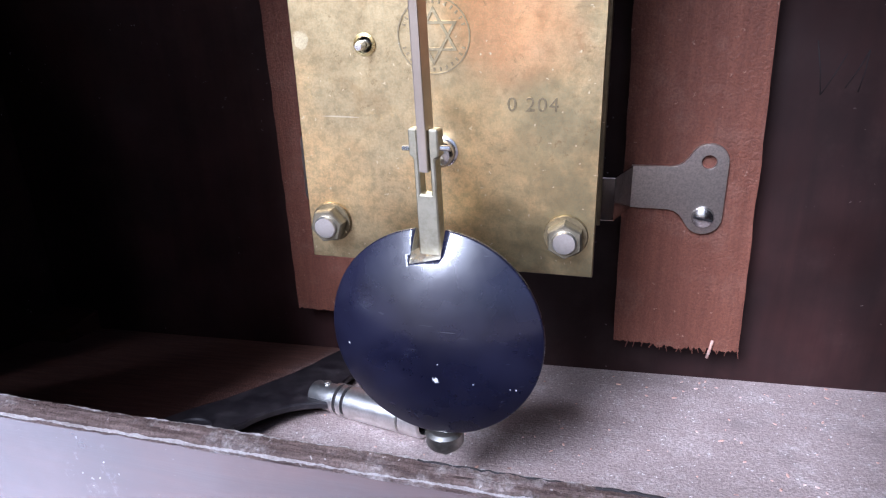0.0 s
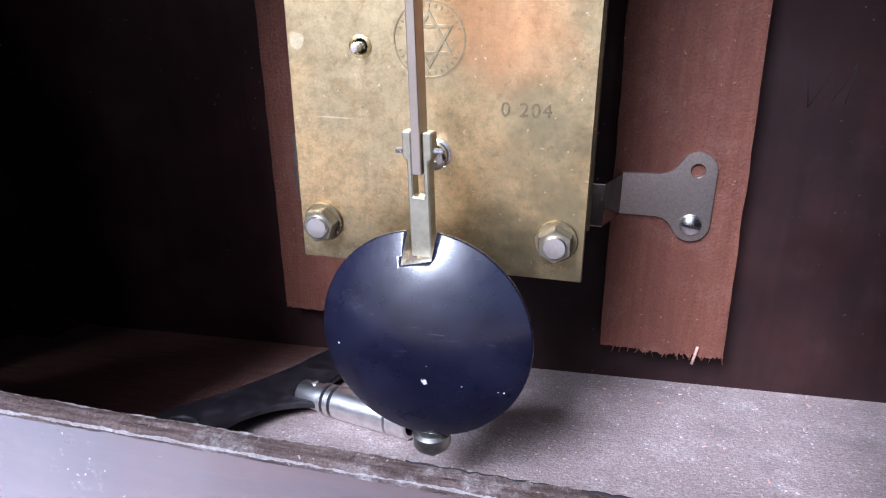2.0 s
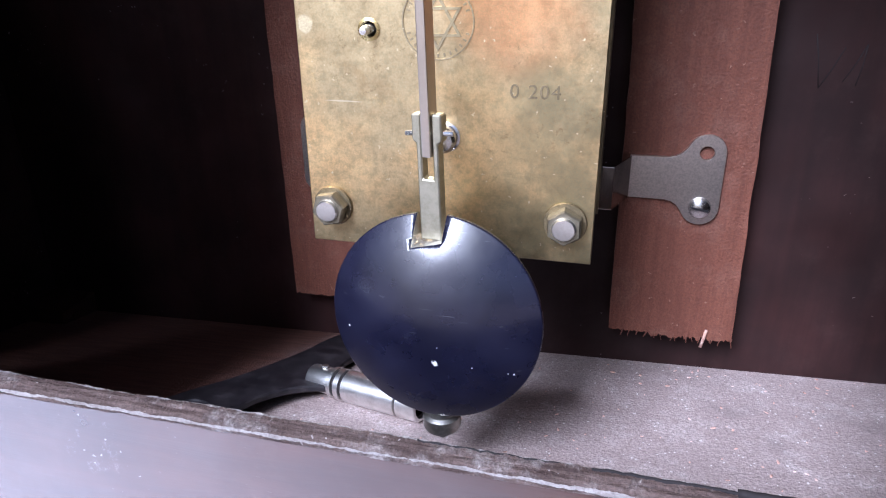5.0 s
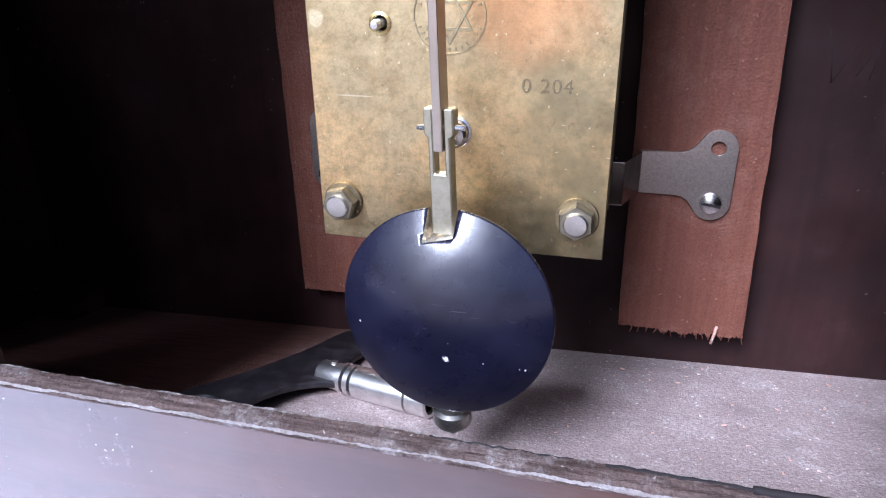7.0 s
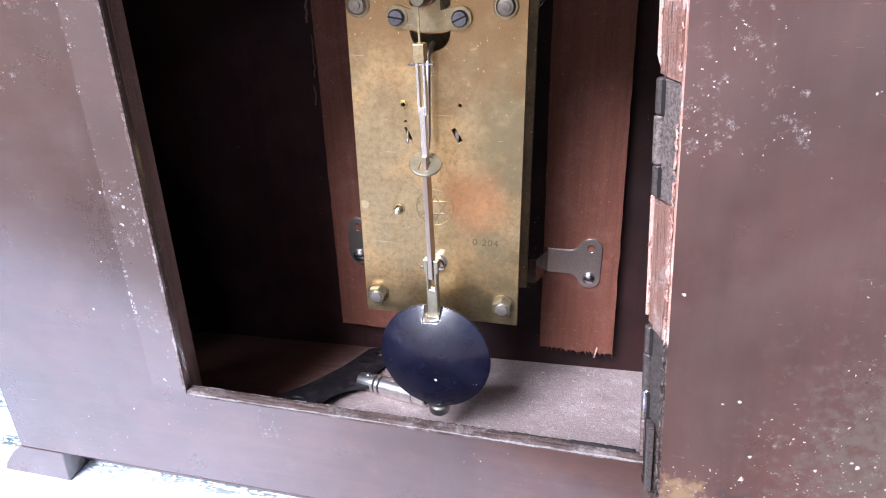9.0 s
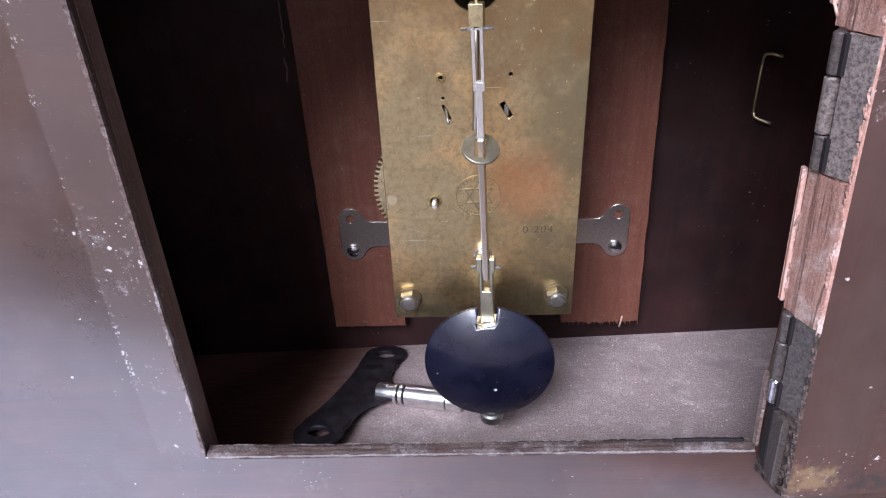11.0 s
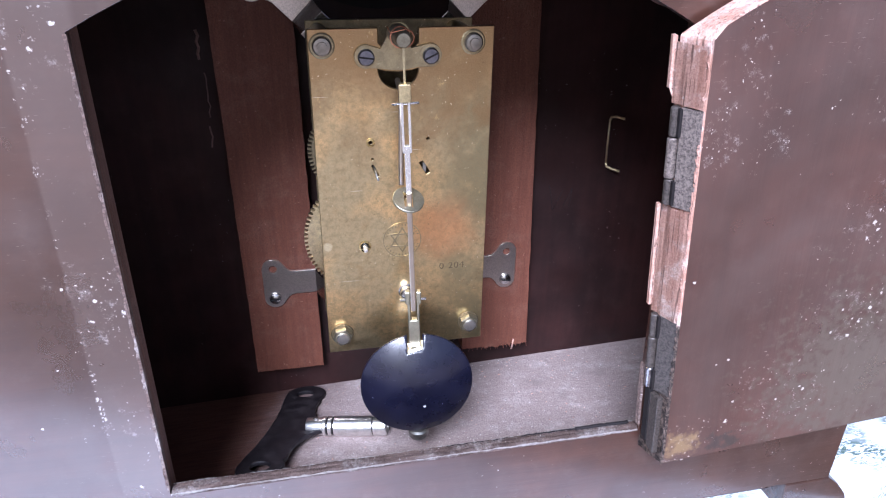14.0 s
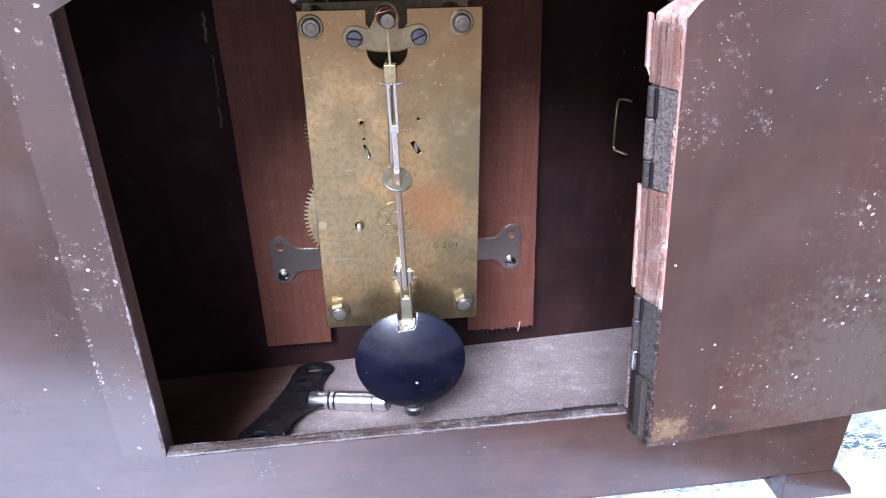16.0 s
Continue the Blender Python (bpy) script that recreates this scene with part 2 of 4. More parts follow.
powder = k.mix(k.math("MULTIPLY", k.specks(900, 0.33, 0.10), 0.8), powder, (0.7, 0.65, 0.62))
# red-brown at the left passes raggedly into the pale dusty tone
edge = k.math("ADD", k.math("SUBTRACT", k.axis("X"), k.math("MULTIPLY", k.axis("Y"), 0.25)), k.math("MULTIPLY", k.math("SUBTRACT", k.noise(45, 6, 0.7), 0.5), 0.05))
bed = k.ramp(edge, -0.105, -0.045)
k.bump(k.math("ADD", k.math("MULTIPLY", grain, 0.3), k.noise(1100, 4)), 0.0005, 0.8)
FLOOR_WOOD = k.done(k.mix(bed, undertone, powder))


def brass(name, base, tarnish, gloss=0.34, copper=False):
    k = Net(name, gloss, 1.0)
    c = k.mix(k.ramp(k.noise(24, 4, 0.55), 0.40, 0.60), base, tarnish)
    c = k.mix(k.ramp(k.noise(420, 5, 0.75), 0.42, 0.66, 0, 0.5), c, tuple(0.45 * v for v in tarnish))
    c = k.mix(k.ramp(k.noise(110, 5, 0.7), 0.54, 0.74, 0, 0.5), c, (0.46, 0.31, 0.15))
    if copper:
        # olive right side and copper-red spot: reflections put into the colour
        c = k.mix(k.math("MULTIPLY", k.ramp(k.axis("X"), -0.004, 0.03), k.ramp(k.noise(38, 5, 0.65), 0.34, 0.56, 0, 0.8)), c, (0.30, 0.285, 0.17))
        c = k.mix(k.math("MULTIPLY", k.ramp(k.math("ADD", k.math("MULTIPLY", k.math("SUBTRACT", 1.0, k.math("DIVIDE", k.far((0.016, 0.05, 0.149)), 0.020)), 1.0), k.math("MULTIPLY", k.math("SUBTRACT", k.noise(110, 5), 0.5), 0.7)), 0.0, 0.75), 0.55), c, (0.82, 0.36, 0.16))
        c = k.mix(k.math("MULTIPLY", k.spot((-0.0328, 0.05, 0.1436), 0.0021, 0.35, 300), 0.9), c, (0.9, 0.82, 0.55))
    if copper:
        patina = k.math("ADD", k.math("MULTIPLY", k.axis("Z"), 9.0), k.noise(48, 6, 0.7, None, 0.6))
        c = k.mix(k.ramp(patina, 2.02, 2.55, 0, 0.8), c, (0.35, 0.21, 0.095))
        c = k.mix(k.math("MULTIPLY", k.ramp(k.noise(240, 6, 0.8), 0.56, 0.66), k.ramp(k.noise(40, 3), 0.5, 0.62, 0, 0.6)), c, (0.86, 0.66, 0.30))
        c = k.mix(k.math("MULTIPLY", k.ramp(k.noise(330, 6, 0.8, None, 0.4), 0.57, 0.68), k.ramp(k.noise(31, 3), 0.46, 0.6, 0, 0.6)), c, (0.25, 0.17, 0.08))
    c = k.mix(k.ramp(k.noise(1800, 3, 0.8), 0.40, 0.62, 0, 0.38), c, tuple(0.55 * v for v in base))
    c = k.mix(k.specks(900, 0.3, 0.05), c, (0.85, 0.75, 0.5))
    line = k.math("MULTIPLY", k.ramp(k.noise(1.0, 1, 0.5, k.stretch((40, 900, 900), (0, 12, 0))), 0.735, 0.75), k.ramp(k.noise(25, 2), 0.55, 0.62))
    c = k.mix(line, c, (0.85, 0.78, 0.58))
    k.bump(k.noise(700, 5, 0.75), 0.00014, 0.5)
    return k.done(c, k.ramp(k.noise(120, 5, 0.7), 0.3, 0.75, gloss - 0.02, gloss + 0.08))


PLATE_BRASS = brass("aged_plate_brass", (0.95, 0.68, 0.33), (0.66, 0.55, 0.32), 0.33, True)
DULL_BRASS = brass("dull_brass", (0.56, 0.46, 0.26), (0.38, 0.32, 0.20), 0.42)
DARK_BRASS = brass("darkened_brass", (0.30, 0.24, 0.14), (0.22, 0.18, 0.11), 0.5)
BRIGHT_BRASS = brass("bright_brass", (0.80, 0.62, 0.26), (0.55, 0.42, 0.18), 0.25)


WHEEL_BRASS = brass("pale_wheel_brass", (0.92, 0.80, 0.50), (0.70, 0.58, 0.34), 0.3)


def steel(name, a, b, gloss, metal=1.0, scale=200, sand=0.10):
    k = Net(name, gloss, metal)
    c = k.mix(k.ramp(k.noise(scale, 5, 0.7), 0.35, 0.7), a, b)
    k.bump(k.noise(1200, 3), 0.00008, sand)
    return k.done(c, k.ramp(k.noise(scale * 2, 4), 0.3, 0.7, gloss - 0.02, gloss + 0.04))


BARREL_NICKEL = steel("pitted_barrel_nickel", (0.90, 0.89, 0.87), (0.72, 0.70, 0.67), 0.30, 1.0, 300)
BRACKET_STEEL = steel("plated_bracket_steel", (0.70, 0.63, 0.58), (0.50, 0.45, 0.41), 0.33, 1.0, 1500, 0.35)
TAB_STEEL = steel("dark_bent_steel", (0.30, 0.27, 0.25), (0.20, 0.18, 0.165), 0.2, 1.0, 200)
STIRRUP_METAL = steel("grey_stirrup_brass", (0.50, 0.47, 0.36), (0.37, 0.345, 0.25), 0.4, 1.0, 300)
POLISHED = steel("polished_steel", (0.88, 0.87, 0.84), (0.74, 0.72, 0.68), 0.22, 0.9, 500)
ROD_METAL = steel("bronzed_rod_steel", (0.62, 0.55, 0.47), (0.50, 0.44, 0.37), 0.3, 1.0, 60)
BLUED = steel("blued_screw_steel", (0.24, 0.24, 0.27), (0.15, 0.15, 0.18), 0.33)
GREY_STEEL = steel("grey_steel", (0.40, 0.39, 0.36), (0.22, 0.21, 0.19), 0.4)
WORN_STEEL = steel("worn_grey_steel", (0.33, 0.30, 0.26), (0.20, 0.18, 0.15), 0.42)
NUT_METAL = steel("dull_nut_metal", (0.30, 0.27, 0.20), (0.17, 0.15, 0.11), 0.48)
SCREW_METAL = steel("screw_steel", (0.62, 0.61, 0.60), (0.45, 0.43, 0.42), 0.22)
RUST = steel("rusty_hinge_iron", (0.21, 0.17, 0.15), (0.045, 0.035, 0.031), 0.6, 0.3, 900, 0.9)
HINGE_GREY = steel("grimy_hinge_iron", (0.085, 0.070, 0.062), (0.024, 0.019, 0.017), 0.5, 0.3, 900, 0.9)
BLACK_IRON = steel("blackened_hinge_iron", (0.42, 0.40, 0.42), (0.10, 0.09, 0.10), 0.22, 0.9, 300)
COPPER = steel("copper_wire", (0.60, 0.26, 0.15), (0.35, 0.15, 0.09), 0.35)
k = Net("black_key_iron", 0.42, 0, 0.35)
KEY_IRON = k.done(k.mix(k.ramp(k.noise(160, 5), 0.4, 0.75), (0.008, 0.0065, 0.008), (0.028, 0.023, 0.025)), k.ramp(k.noise(90, 4), 0.3, 0.7, 0.34, 0.55))
# the pendulum hangs near the middle of its swing, turned a little on its spring
HANG = Matrix.Translation((-0.0021, 0.0345, 0.2290)) @ pose(0, 0, 0, 0, -1.6) @ pose(0, 0, 0, 0, 0, -10)
R, H, BZ = 0.0252, 0.0075, -0.1481
BOB_LEAN = Matrix.Translation((0, 0, BZ + R)) @ pose(0, 0, 0, -5, 0, 7) @ Matrix.Translation((0, 0, -BZ - R))


def bob_face(a, b):
    """A point on the bob's outer face, a to the right and b up, in bob radii."""
    return HANG @ BOB_LEAN @ Vector((a * R, -H * (1 - a * a - b * b) - 0.0005, BZ + b * R))


k = Net("blue_black_bob_paint", 0.27)
k.b.inputs["Coat Weight"].default_value = 0.3
k.b.inputs["Coat Roughness"].default_value = 0.2
fleck = k.math("MULTIPLY", k.specks(420, 0.12, 0.06), k.ramp(k.noise(60, 2), 0.52, 0.62, 0, 0.6))
k.bump(k.noise(220, 3), 0.0001, 0.35)
for a, b, r in ((0.09, -0.30, 0.0008), (0.42, -0.33, 0.00025), (0.72, -0.40, 0.0003), (0.77, -0.41, 0.00025), (-0.80, -0.12, 0.00025), (0.12, -0.14, 0.0002)):
    fleck = k.math("MAXIMUM", fleck, k.spot(bob_face(a, b), r, 0.9, 800, 0.4))
line = k.math("MULTIPLY", k.ramp(k.noise(1.0, 1, 0.5, k.stretch((60, 900, 1400), (0, 8, 0))), 0.75, 0.78), 0.035)
fleck = k.math("MAXIMUM", k.math("MULTIPLY", fleck, 0.8), line)
BOB_PAINT = k.done(k.mix(fleck, k.mix(k.ramp(k.noise(50, 5), 0.35, 0.7), (0.003, 0.003, 0.009), (0.007, 0.007, 0.017)), (0.6, 0.6, 0.62)), k.ramp(k.noise(120, 4), 0.3, 0.7, 0.24, 0.34))
# black of the dial; also stands in for shade in gaps and hollows
k = Net("black_paint_and_shade", 0.7, 0, 0.12)
BLACK = k.done(k.mix(k.noise(80), (0.010, 0.009, 0.010), (0.022, 0.018, 0.018)))
k = Net("pale_speckled_ground", 0.85)
fibre = k.noise(1.0, 5, 0.7, k.stretch((150, 420, 200), (0, 0, 25)), 1.5)
green = k.math("MULTIPLY", k.ramp(fibre, 0.46, 0.54), k.math("MULTIPLY", k.ramp(k.noise(28, 4), 0.34, 0.56), k.ramp(k.axis("Y"), -0.018, 0.014)))
k.bump(k.noise(260, 5), 0.001, 0.6)
GROUND = k.done(k.mix(green, k.mix(k.noise(30, 5), (0.70, 0.75, 0.84), (0.76, 0.81, 0.89)), (0.07, 0.11, 0.095)))


# ground out of view, coloured for its reflection in varnish and brass
k = Net("unseen_reflected_ground", 0.9)
k.bump(k.noise(30, 5), 0.02)
REFLECTED_GROUND = k.done(k.mix(k.noise(12, 6), (0.150, 0.115, 0.093), (0.26, 0.200, 0.162)))


# ---- builders ----
AT = {}


def thing(name, at, label, category, kind="", group=""):
    ob = new(name)
    ob.empty_display_size = 0.01
    ob.location = at
    AT[ob] = Matrix.Translation(at)
    return tagged(ob, label, category, group, kind)


def part(name, bm, material, parent, label=""):
    """Links a bmesh, given in world metres, as one mesh under a thing or a part."""
    bmesh.ops.recalc_face_normals(bm, faces=bm.faces)
    me = bpy.data.meshes.new(name)
    bm.to_mesh(me)
    bm.free()
    for m in material if isinstance(material, tuple) else (material,):
        me.materials.append(m)
    ob = new(name, me)
    ob.parent = parent
    ob.matrix_parent_inverse = AT.get(parent, Matrix()).inverted()
    return tagged(ob, label)


def soft(bm, width=0.0004, segments=2, angle=35):
    edges = [e for e in bm.edges if len(e.link_faces) == 2 and e.calc_face_angle(0) > radians(angle)]
    bmesh.ops.bevel(bm, geom=edges, offset=width, segments=segments, profile=0.6, affect="EDGES", clamp_overlap=True)
    return bm


def smooth(bm, angle=30):
    for f in bm.faces:
        f.smooth = True
    for e in bm.edges:
        if len(e.link_faces) == 2 and e.calc_face_angle(0) > radians(angle):
            e.smooth = False
    return bm


def slab(lo, hi, bevel=0.0004, bm=None):
    bm2 = bmesh.new()
    size, mid = Vector(hi) - Vector(lo), (Vector(hi) + Vector(lo)) / 2
    bmesh.ops.create_cube(bm2, size=1, matrix=Matrix.Translation(mid) @ Matrix.Diagonal((*size, 1)))
    if bevel:
        soft(bm2, bevel)
    return join(bm, bm2)


def join(bm, other):
    if bm is None:
        return other
    me = bpy.data.meshes.new("tmp")
    other.to_mesh(me)
    bm.from_mesh(me)
    other.free()
    bpy.data.meshes.remove(me)
    return bm


def sheet(loops, y0, y1, bevel=0.0003, m=None):
    """A plate cut in the xz plane: an outline with holes, from depth y0 to y1."""
    bm = bmesh.new()
    edges = []
    for loop in loops:
        vs = [bm.verts.new((x, y0, z)) for x, z in loop]
        edges += [bm.edges.new((vs[i], vs[(i + 1) % len(vs)])) for i in range(len(vs))]
    bmesh.ops.triangle_fill(bm, use_beauty=True, use_dissolve=False, edges=edges, normal=(0, -1, 0))
    ext = bmesh.ops.extrude_face_region(bm, geom=list(bm.faces))
    bmesh.ops.translate(bm, verts=[v for v in ext["geom"] if isinstance(v, bmesh.types.BMVert)], vec=(0, y1 - y0, 0))
    bmesh.ops.recalc_face_normals(bm, faces=bm.faces)
    if bevel:
        soft(bm, bevel, 1, 50)
    if m is not None:
        bmesh.ops.transform(bm, matrix=m, verts=bm.verts)
    return bm


def ring(cx, cz, r, n=28, a0=0.0, a1=360.0):
    full = abs(a1 - a0) >= 360
    steps = n if full else n + 1
    return [(cx + r * math.cos(radians(a0 + (a1 - a0) * i / n)), cz + r * math.sin(radians(a0 + (a1 - a0) * i / n))) for i in range(steps)]


def lathe(profile, m, n=32, bm=None):
    """A turned solid: (radius, height) pairs round the z axis, set at m."""
    bm2 = bmesh.new()
    rows = []
    for r, h in profile:
        if r < 1e-6:
            rows.append([bm2.verts.new((0, 0, h))])
        else:
            rows.append([bm2.verts.new((r * math.cos(2 * math.pi * i / n), r * math.sin(2 * math.pi * i / n), h)) for i in range(n)])
    for a, b in zip(rows, rows[1:]):
        for i in range(n):
            j = (i + 1) % n
            q = [a[i % len(a)], a[j % len(a)], b[j % len(b)], b[i % len(b)]]
            q = list(dict.fromkeys(q))
            if len(q) > 2:
                bm2.faces.new(q)
    bmesh.ops.recalc_face_normals(bm2, faces=bm2.faces)
    smooth(bm2)
    bmesh.ops.transform(bm2, matrix=m, verts=bm2.verts)
    return join(bm, bm2)


def wire(points, r, n=10, bm=None):
    """A round wire through points."""
    bm2 = bmesh.new()
    pts = [Vector(p) for p in points]
    rows = []
    for i, p in enumerate(pts):
        d = (pts[min(i + 1, len(pts) - 1)] - pts[max(i - 1, 0)]).normalized()
        u = d.orthogonal().normalized() if i == 0 else (rows_u - d * rows_u.dot(d)).normalized()
        rows_u = u
        w = d.cross(u)
        rows.append([bm2.verts.new(p + r * (math.cos(2 * math.pi * k / n) * u + math.sin(2 * math.pi * k / n) * w)) for k in range(n)])
    for a, b in zip(rows, rows[1:]):
        for k in range(n):
            bm2.faces.new((a[k], a[(k + 1) % n], b[(k + 1) % n], b[k]))
    bm2.faces.new(rows[0])
    bm2.faces.new(rows[-1])
    smooth(bm2, 50)
    return join(bm, bm2)


OUT = pose(0, 0, 0, 90)  # turns a lathe's axis towards the opening (-y)


def facing(x, y, z, turn=0):
    return Matrix.Translation((x, y, z)) @ OUT @ pose(0, 0, 0, 0, 0, turn)


# ---- ground and table ----
TABLE = 0.005
bm = bmesh.new()
bmesh.ops.create_grid(bm, x_segments=8, y_segments=8, size=60)
ground = part("ground", bm, REFLECTED_GROUND, None)
ground.location = (0, 0, -0.74)
tagged(ground, "unseen grey-brown ground, added to be reflected in the case", "ground", kind="structure")
table = thing("table", (0, 0.28, -0.74), "white speckled table, glaring in daylight", "table")
# unseen front edge, set and turned to place the table's reflection on the case
TABLE_TURN = Matrix.Translation((0, -0.088, 0)) @ pose(0, 0, 0, 0, 0, 20)
bm = slab((-0.75, 0.0, TABLE - 0.03), (0.75, 0.85, TABLE), 0.004)
bmesh.ops.transform(bm, matrix=TABLE_TURN, verts=bm.verts)
part("tabletop", bm, GROUND, table, "white tabletop with green flecks")
for x in (-0.68, 0.68):
    for y in (0.06, 0.78):
        bm = slab((x - 0.03, y - 0.03, -0.74), (x + 0.03, y + 0.03, TABLE - 0.0302), 0.004)
        bmesh.ops.transform(bm, matrix=TABLE_TURN, verts=bm.verts)
        part("leg", bm, GROUND, table)

# ---- the clock's case ----
case = thing("clock_case", (0, 0.06, TABLE), "brown-stained wooden clock case seen from the back, door open", "clock case")
HALF, BOTTOM = 0.200, 0.0245
OPEN_L, OPEN_R0, OPEN_R1, LIP = -0.0990, 0.0915, 0.0850, 0.0745


def arch(x):
    return 0.2670 - 3.05 * (x + 0.008) ** 2


def crown(x):
    return 0.322 - 1.75 * x * x


xs = [OPEN_L + (OPEN_R1 - OPEN_L) * i / 24 for i in range(25)]
outer = [(-HALF, BOTTOM), (HALF, BOTTOM)] + [(HALF - 2 * HALF * i / 32, crown(HALF - 2 * HALF * i / 32)) for i in range(33)]
opening = [(OPEN_L, LIP - 0.0014), (OPEN_R0, LIP - 0.0014)] + [(x, arch(x)) for x in reversed(xs)]
opening_in = [(OPEN_L - 0.0005, 0.030), (OPEN_R0 + 0.0062, 0.030), (OPEN_R1 + 0.0062, arch(OPEN_R1) + 0.0005)] + [(x, arch(x) + 0.0005) for x in reversed(xs[:-1])]
bm = sheet([outer, opening], -0.0065, -0.0025, 0.0001)
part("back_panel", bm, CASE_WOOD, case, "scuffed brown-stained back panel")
inner_outer = [(-HALF + 0.004, BOTTOM + 0.004), (HALF - 0.004, BOTTOM + 0.004)] + [(x * 0.98, crown(x) - 0.004) for x in [HALF - 2 * HALF * i / 32 for i in range(33)]]
part("back_frame", sheet([inner_outer, opening_in], -0.0023, 0.0058, 0.0004), JAMB_WOOD, case)
# worn top of the bottom rail, with a split along it
rng = random.Random(5)
bm = bmesh.new()
n = 420
top = []
nick = [0.0] * 10
for i in range(n + 1):
    x = OPEN_L + 0.0005 + (OPEN_R0 - OPEN_L - 0.001) * i / n
    row = []
    rim = ((-0.00695, 0.0726), (-0.0069, 0.0733), (-0.0067, 0.0739), (-0.0060, 0.0748), (-0.0052, 0.0750), (-0.0047, 0.0743), (-0.0040, 0.0749), (-0.0028, 0.0750), (-0.0023, 0.0748), (-0.0018, 0.0725))
    for j, (y, z) in enumerate(rim):
        nick[j] = 0.85 * nick[j] + rng.uniform(-1, 1) * 0.00008
        row.append(bm.verts.new((x, y + (abs(nick[j]) if j == 0 else nick[j] * 0.8) + rng.uniform(0, 0.00005), z + nick[j] + rng.uniform(-1, 1) * 0.00006)))
    top.append(row)
for a, b in zip(top, top[1:]):
    for j in range(9):
        f = bm.faces.new((a[j], a[j + 1], b[j + 1], b[j]))
        f.material_index = 1 if j in (1, 7) else 0
bmesh.ops.solidify(bm, geom=list(bm.faces), thickness=0.0010)
part("worn_lip", bm, (LIP_WOOD, RIM_WOOD), case, "splintered bare wood edge with a pale frayed rim")
# black wire: dark split at the right, its thin left run a drawn shadow edge
split = [(0.0080 + 0.0800 * i / 60, -0.0028 + rng.uniform(-1, 1) * 0.0002 - 0.0006 * max(0.0, i / 60 - 0.5), 0.0749 + rng.uniform(-1, 1) * 0.0001) for i in range(61)]
for lo, hi, r in ((0, 26, 0.00022), (24, 44, 0.00040), (42, 61, 0.00085)):
    part("split", wire(split[lo:hi], r, 8), BLACK, case, "dark split in the worn lip, thin run a drawn shadow edge")
bm = bmesh.new()
rows = []
for i in range(101):
    z = LIP + 0.001 + (arch(OPEN_L) - LIP - 0.0015) * i / 100
    w = rng.uniform(0.0004, 0.0011)
    rows.append([bm.verts.new((OPEN_L + dx, y, z)) for dx, y in ((-w, -0.00665), (0.0002, -0.0067 + w * 0.3), (0.0003, -0.0052), (-0.0002, -0.0050))])
for a, b in zip(rows, rows[1:]):
    for j in range(4):
        bm.faces.new((a[j], a[(j + 1) % 4], b[(j + 1) % 4], b[j]))
bm.faces.new(rows[0])
bm.faces.new(rows[-1])
part("worn_jamb", bm, LIP_WOOD, case, "rubbed bare edge of the opening")
for side in (-1, 1):
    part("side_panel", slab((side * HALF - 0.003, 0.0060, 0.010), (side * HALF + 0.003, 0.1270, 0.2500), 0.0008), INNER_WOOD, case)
part("base_board", slab((-HALF + 0.004, 0.006, 0.0085), (HALF - 0.004, 0.1185, 0.0100), 0.0003), CASE_WOOD, case)
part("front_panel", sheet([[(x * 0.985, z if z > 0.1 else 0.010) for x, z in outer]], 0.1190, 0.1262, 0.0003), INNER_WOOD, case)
# the bent roof
bm = bmesh.new()
cols = []
for i in range(33):
    x = -HALF + 2 * HALF * i / 32
    cols.append([bm.verts.new((x, y, crown(x) + dz)) for y, dz in ((0.0062, 0.0), (0.127, 0.0), (0.127, -0.004), (0.0062, -0.004))])
for a, b in zip(cols, cols[1:]):
    for j in range(4):
        bm.faces.new((a[j], a[(j + 1) % 4], b[(j + 1) % 4], b[j]))
bm.faces.new(cols[0])
bm.faces.new(cols[-1])
part("roof_panel", smooth(bm), CASE_WOOD, case)
# the floor board inside slopes towards the front of the clock
SLOPE, CROSS, BACK_Y, BACK_Z = 0.18, 0.0385, 0.119, 0.0209
TILT_DEG, CROSS_DEG = -math.degrees(math.atan(SLOPE)), -math.degrees(math.atan(CROSS))


def on_floor(x, y, h=0.0):
    return Vector((x, y, BACK_Z + SLOPE * (BACK_Y - y) + CROSS * x + h))


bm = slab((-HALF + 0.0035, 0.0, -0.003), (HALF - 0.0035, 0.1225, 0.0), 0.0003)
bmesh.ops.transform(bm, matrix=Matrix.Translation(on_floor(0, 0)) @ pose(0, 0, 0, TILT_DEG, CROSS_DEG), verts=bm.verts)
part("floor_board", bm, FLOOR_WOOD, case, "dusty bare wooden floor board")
for side in (-1, 1):
    for y0 in (-0.0060, 0.100):
        bm = bmesh.new()
        ring_v = []
        for z, xi, xo, f in ((BOTTOM - 0.0012, 0.177, 0.2015, 0.0), (0.018, 0.1775, 0.208, 0.0), (0.010, 0.178, 0.2145, 0.0), (TABLE, 0.178, 0.2165, 0.0)):
            ring_v.append([bm.verts.new((side * x, y, z)) for x, y in ((xi, y0 - f), (xo, y0 - f), (xo, y0 + 0.026), (xi, y0 + 0.026))])
        for a, b in zip(ring_v, ring_v[1:]):
            for j in range(4):
                bm.faces.new((a[j], a[(j + 1) % 4], b[(j + 1) % 4], b[j]))
        bm.faces.new(ring_v[0])
        bm.faces.new(ring_v[-1])
        bmesh.ops.recalc_face_normals(bm, faces=bm.faces)
        part("foot", soft(bm, 0.0008), CASE_WOOD, case, "flared wooden foot")

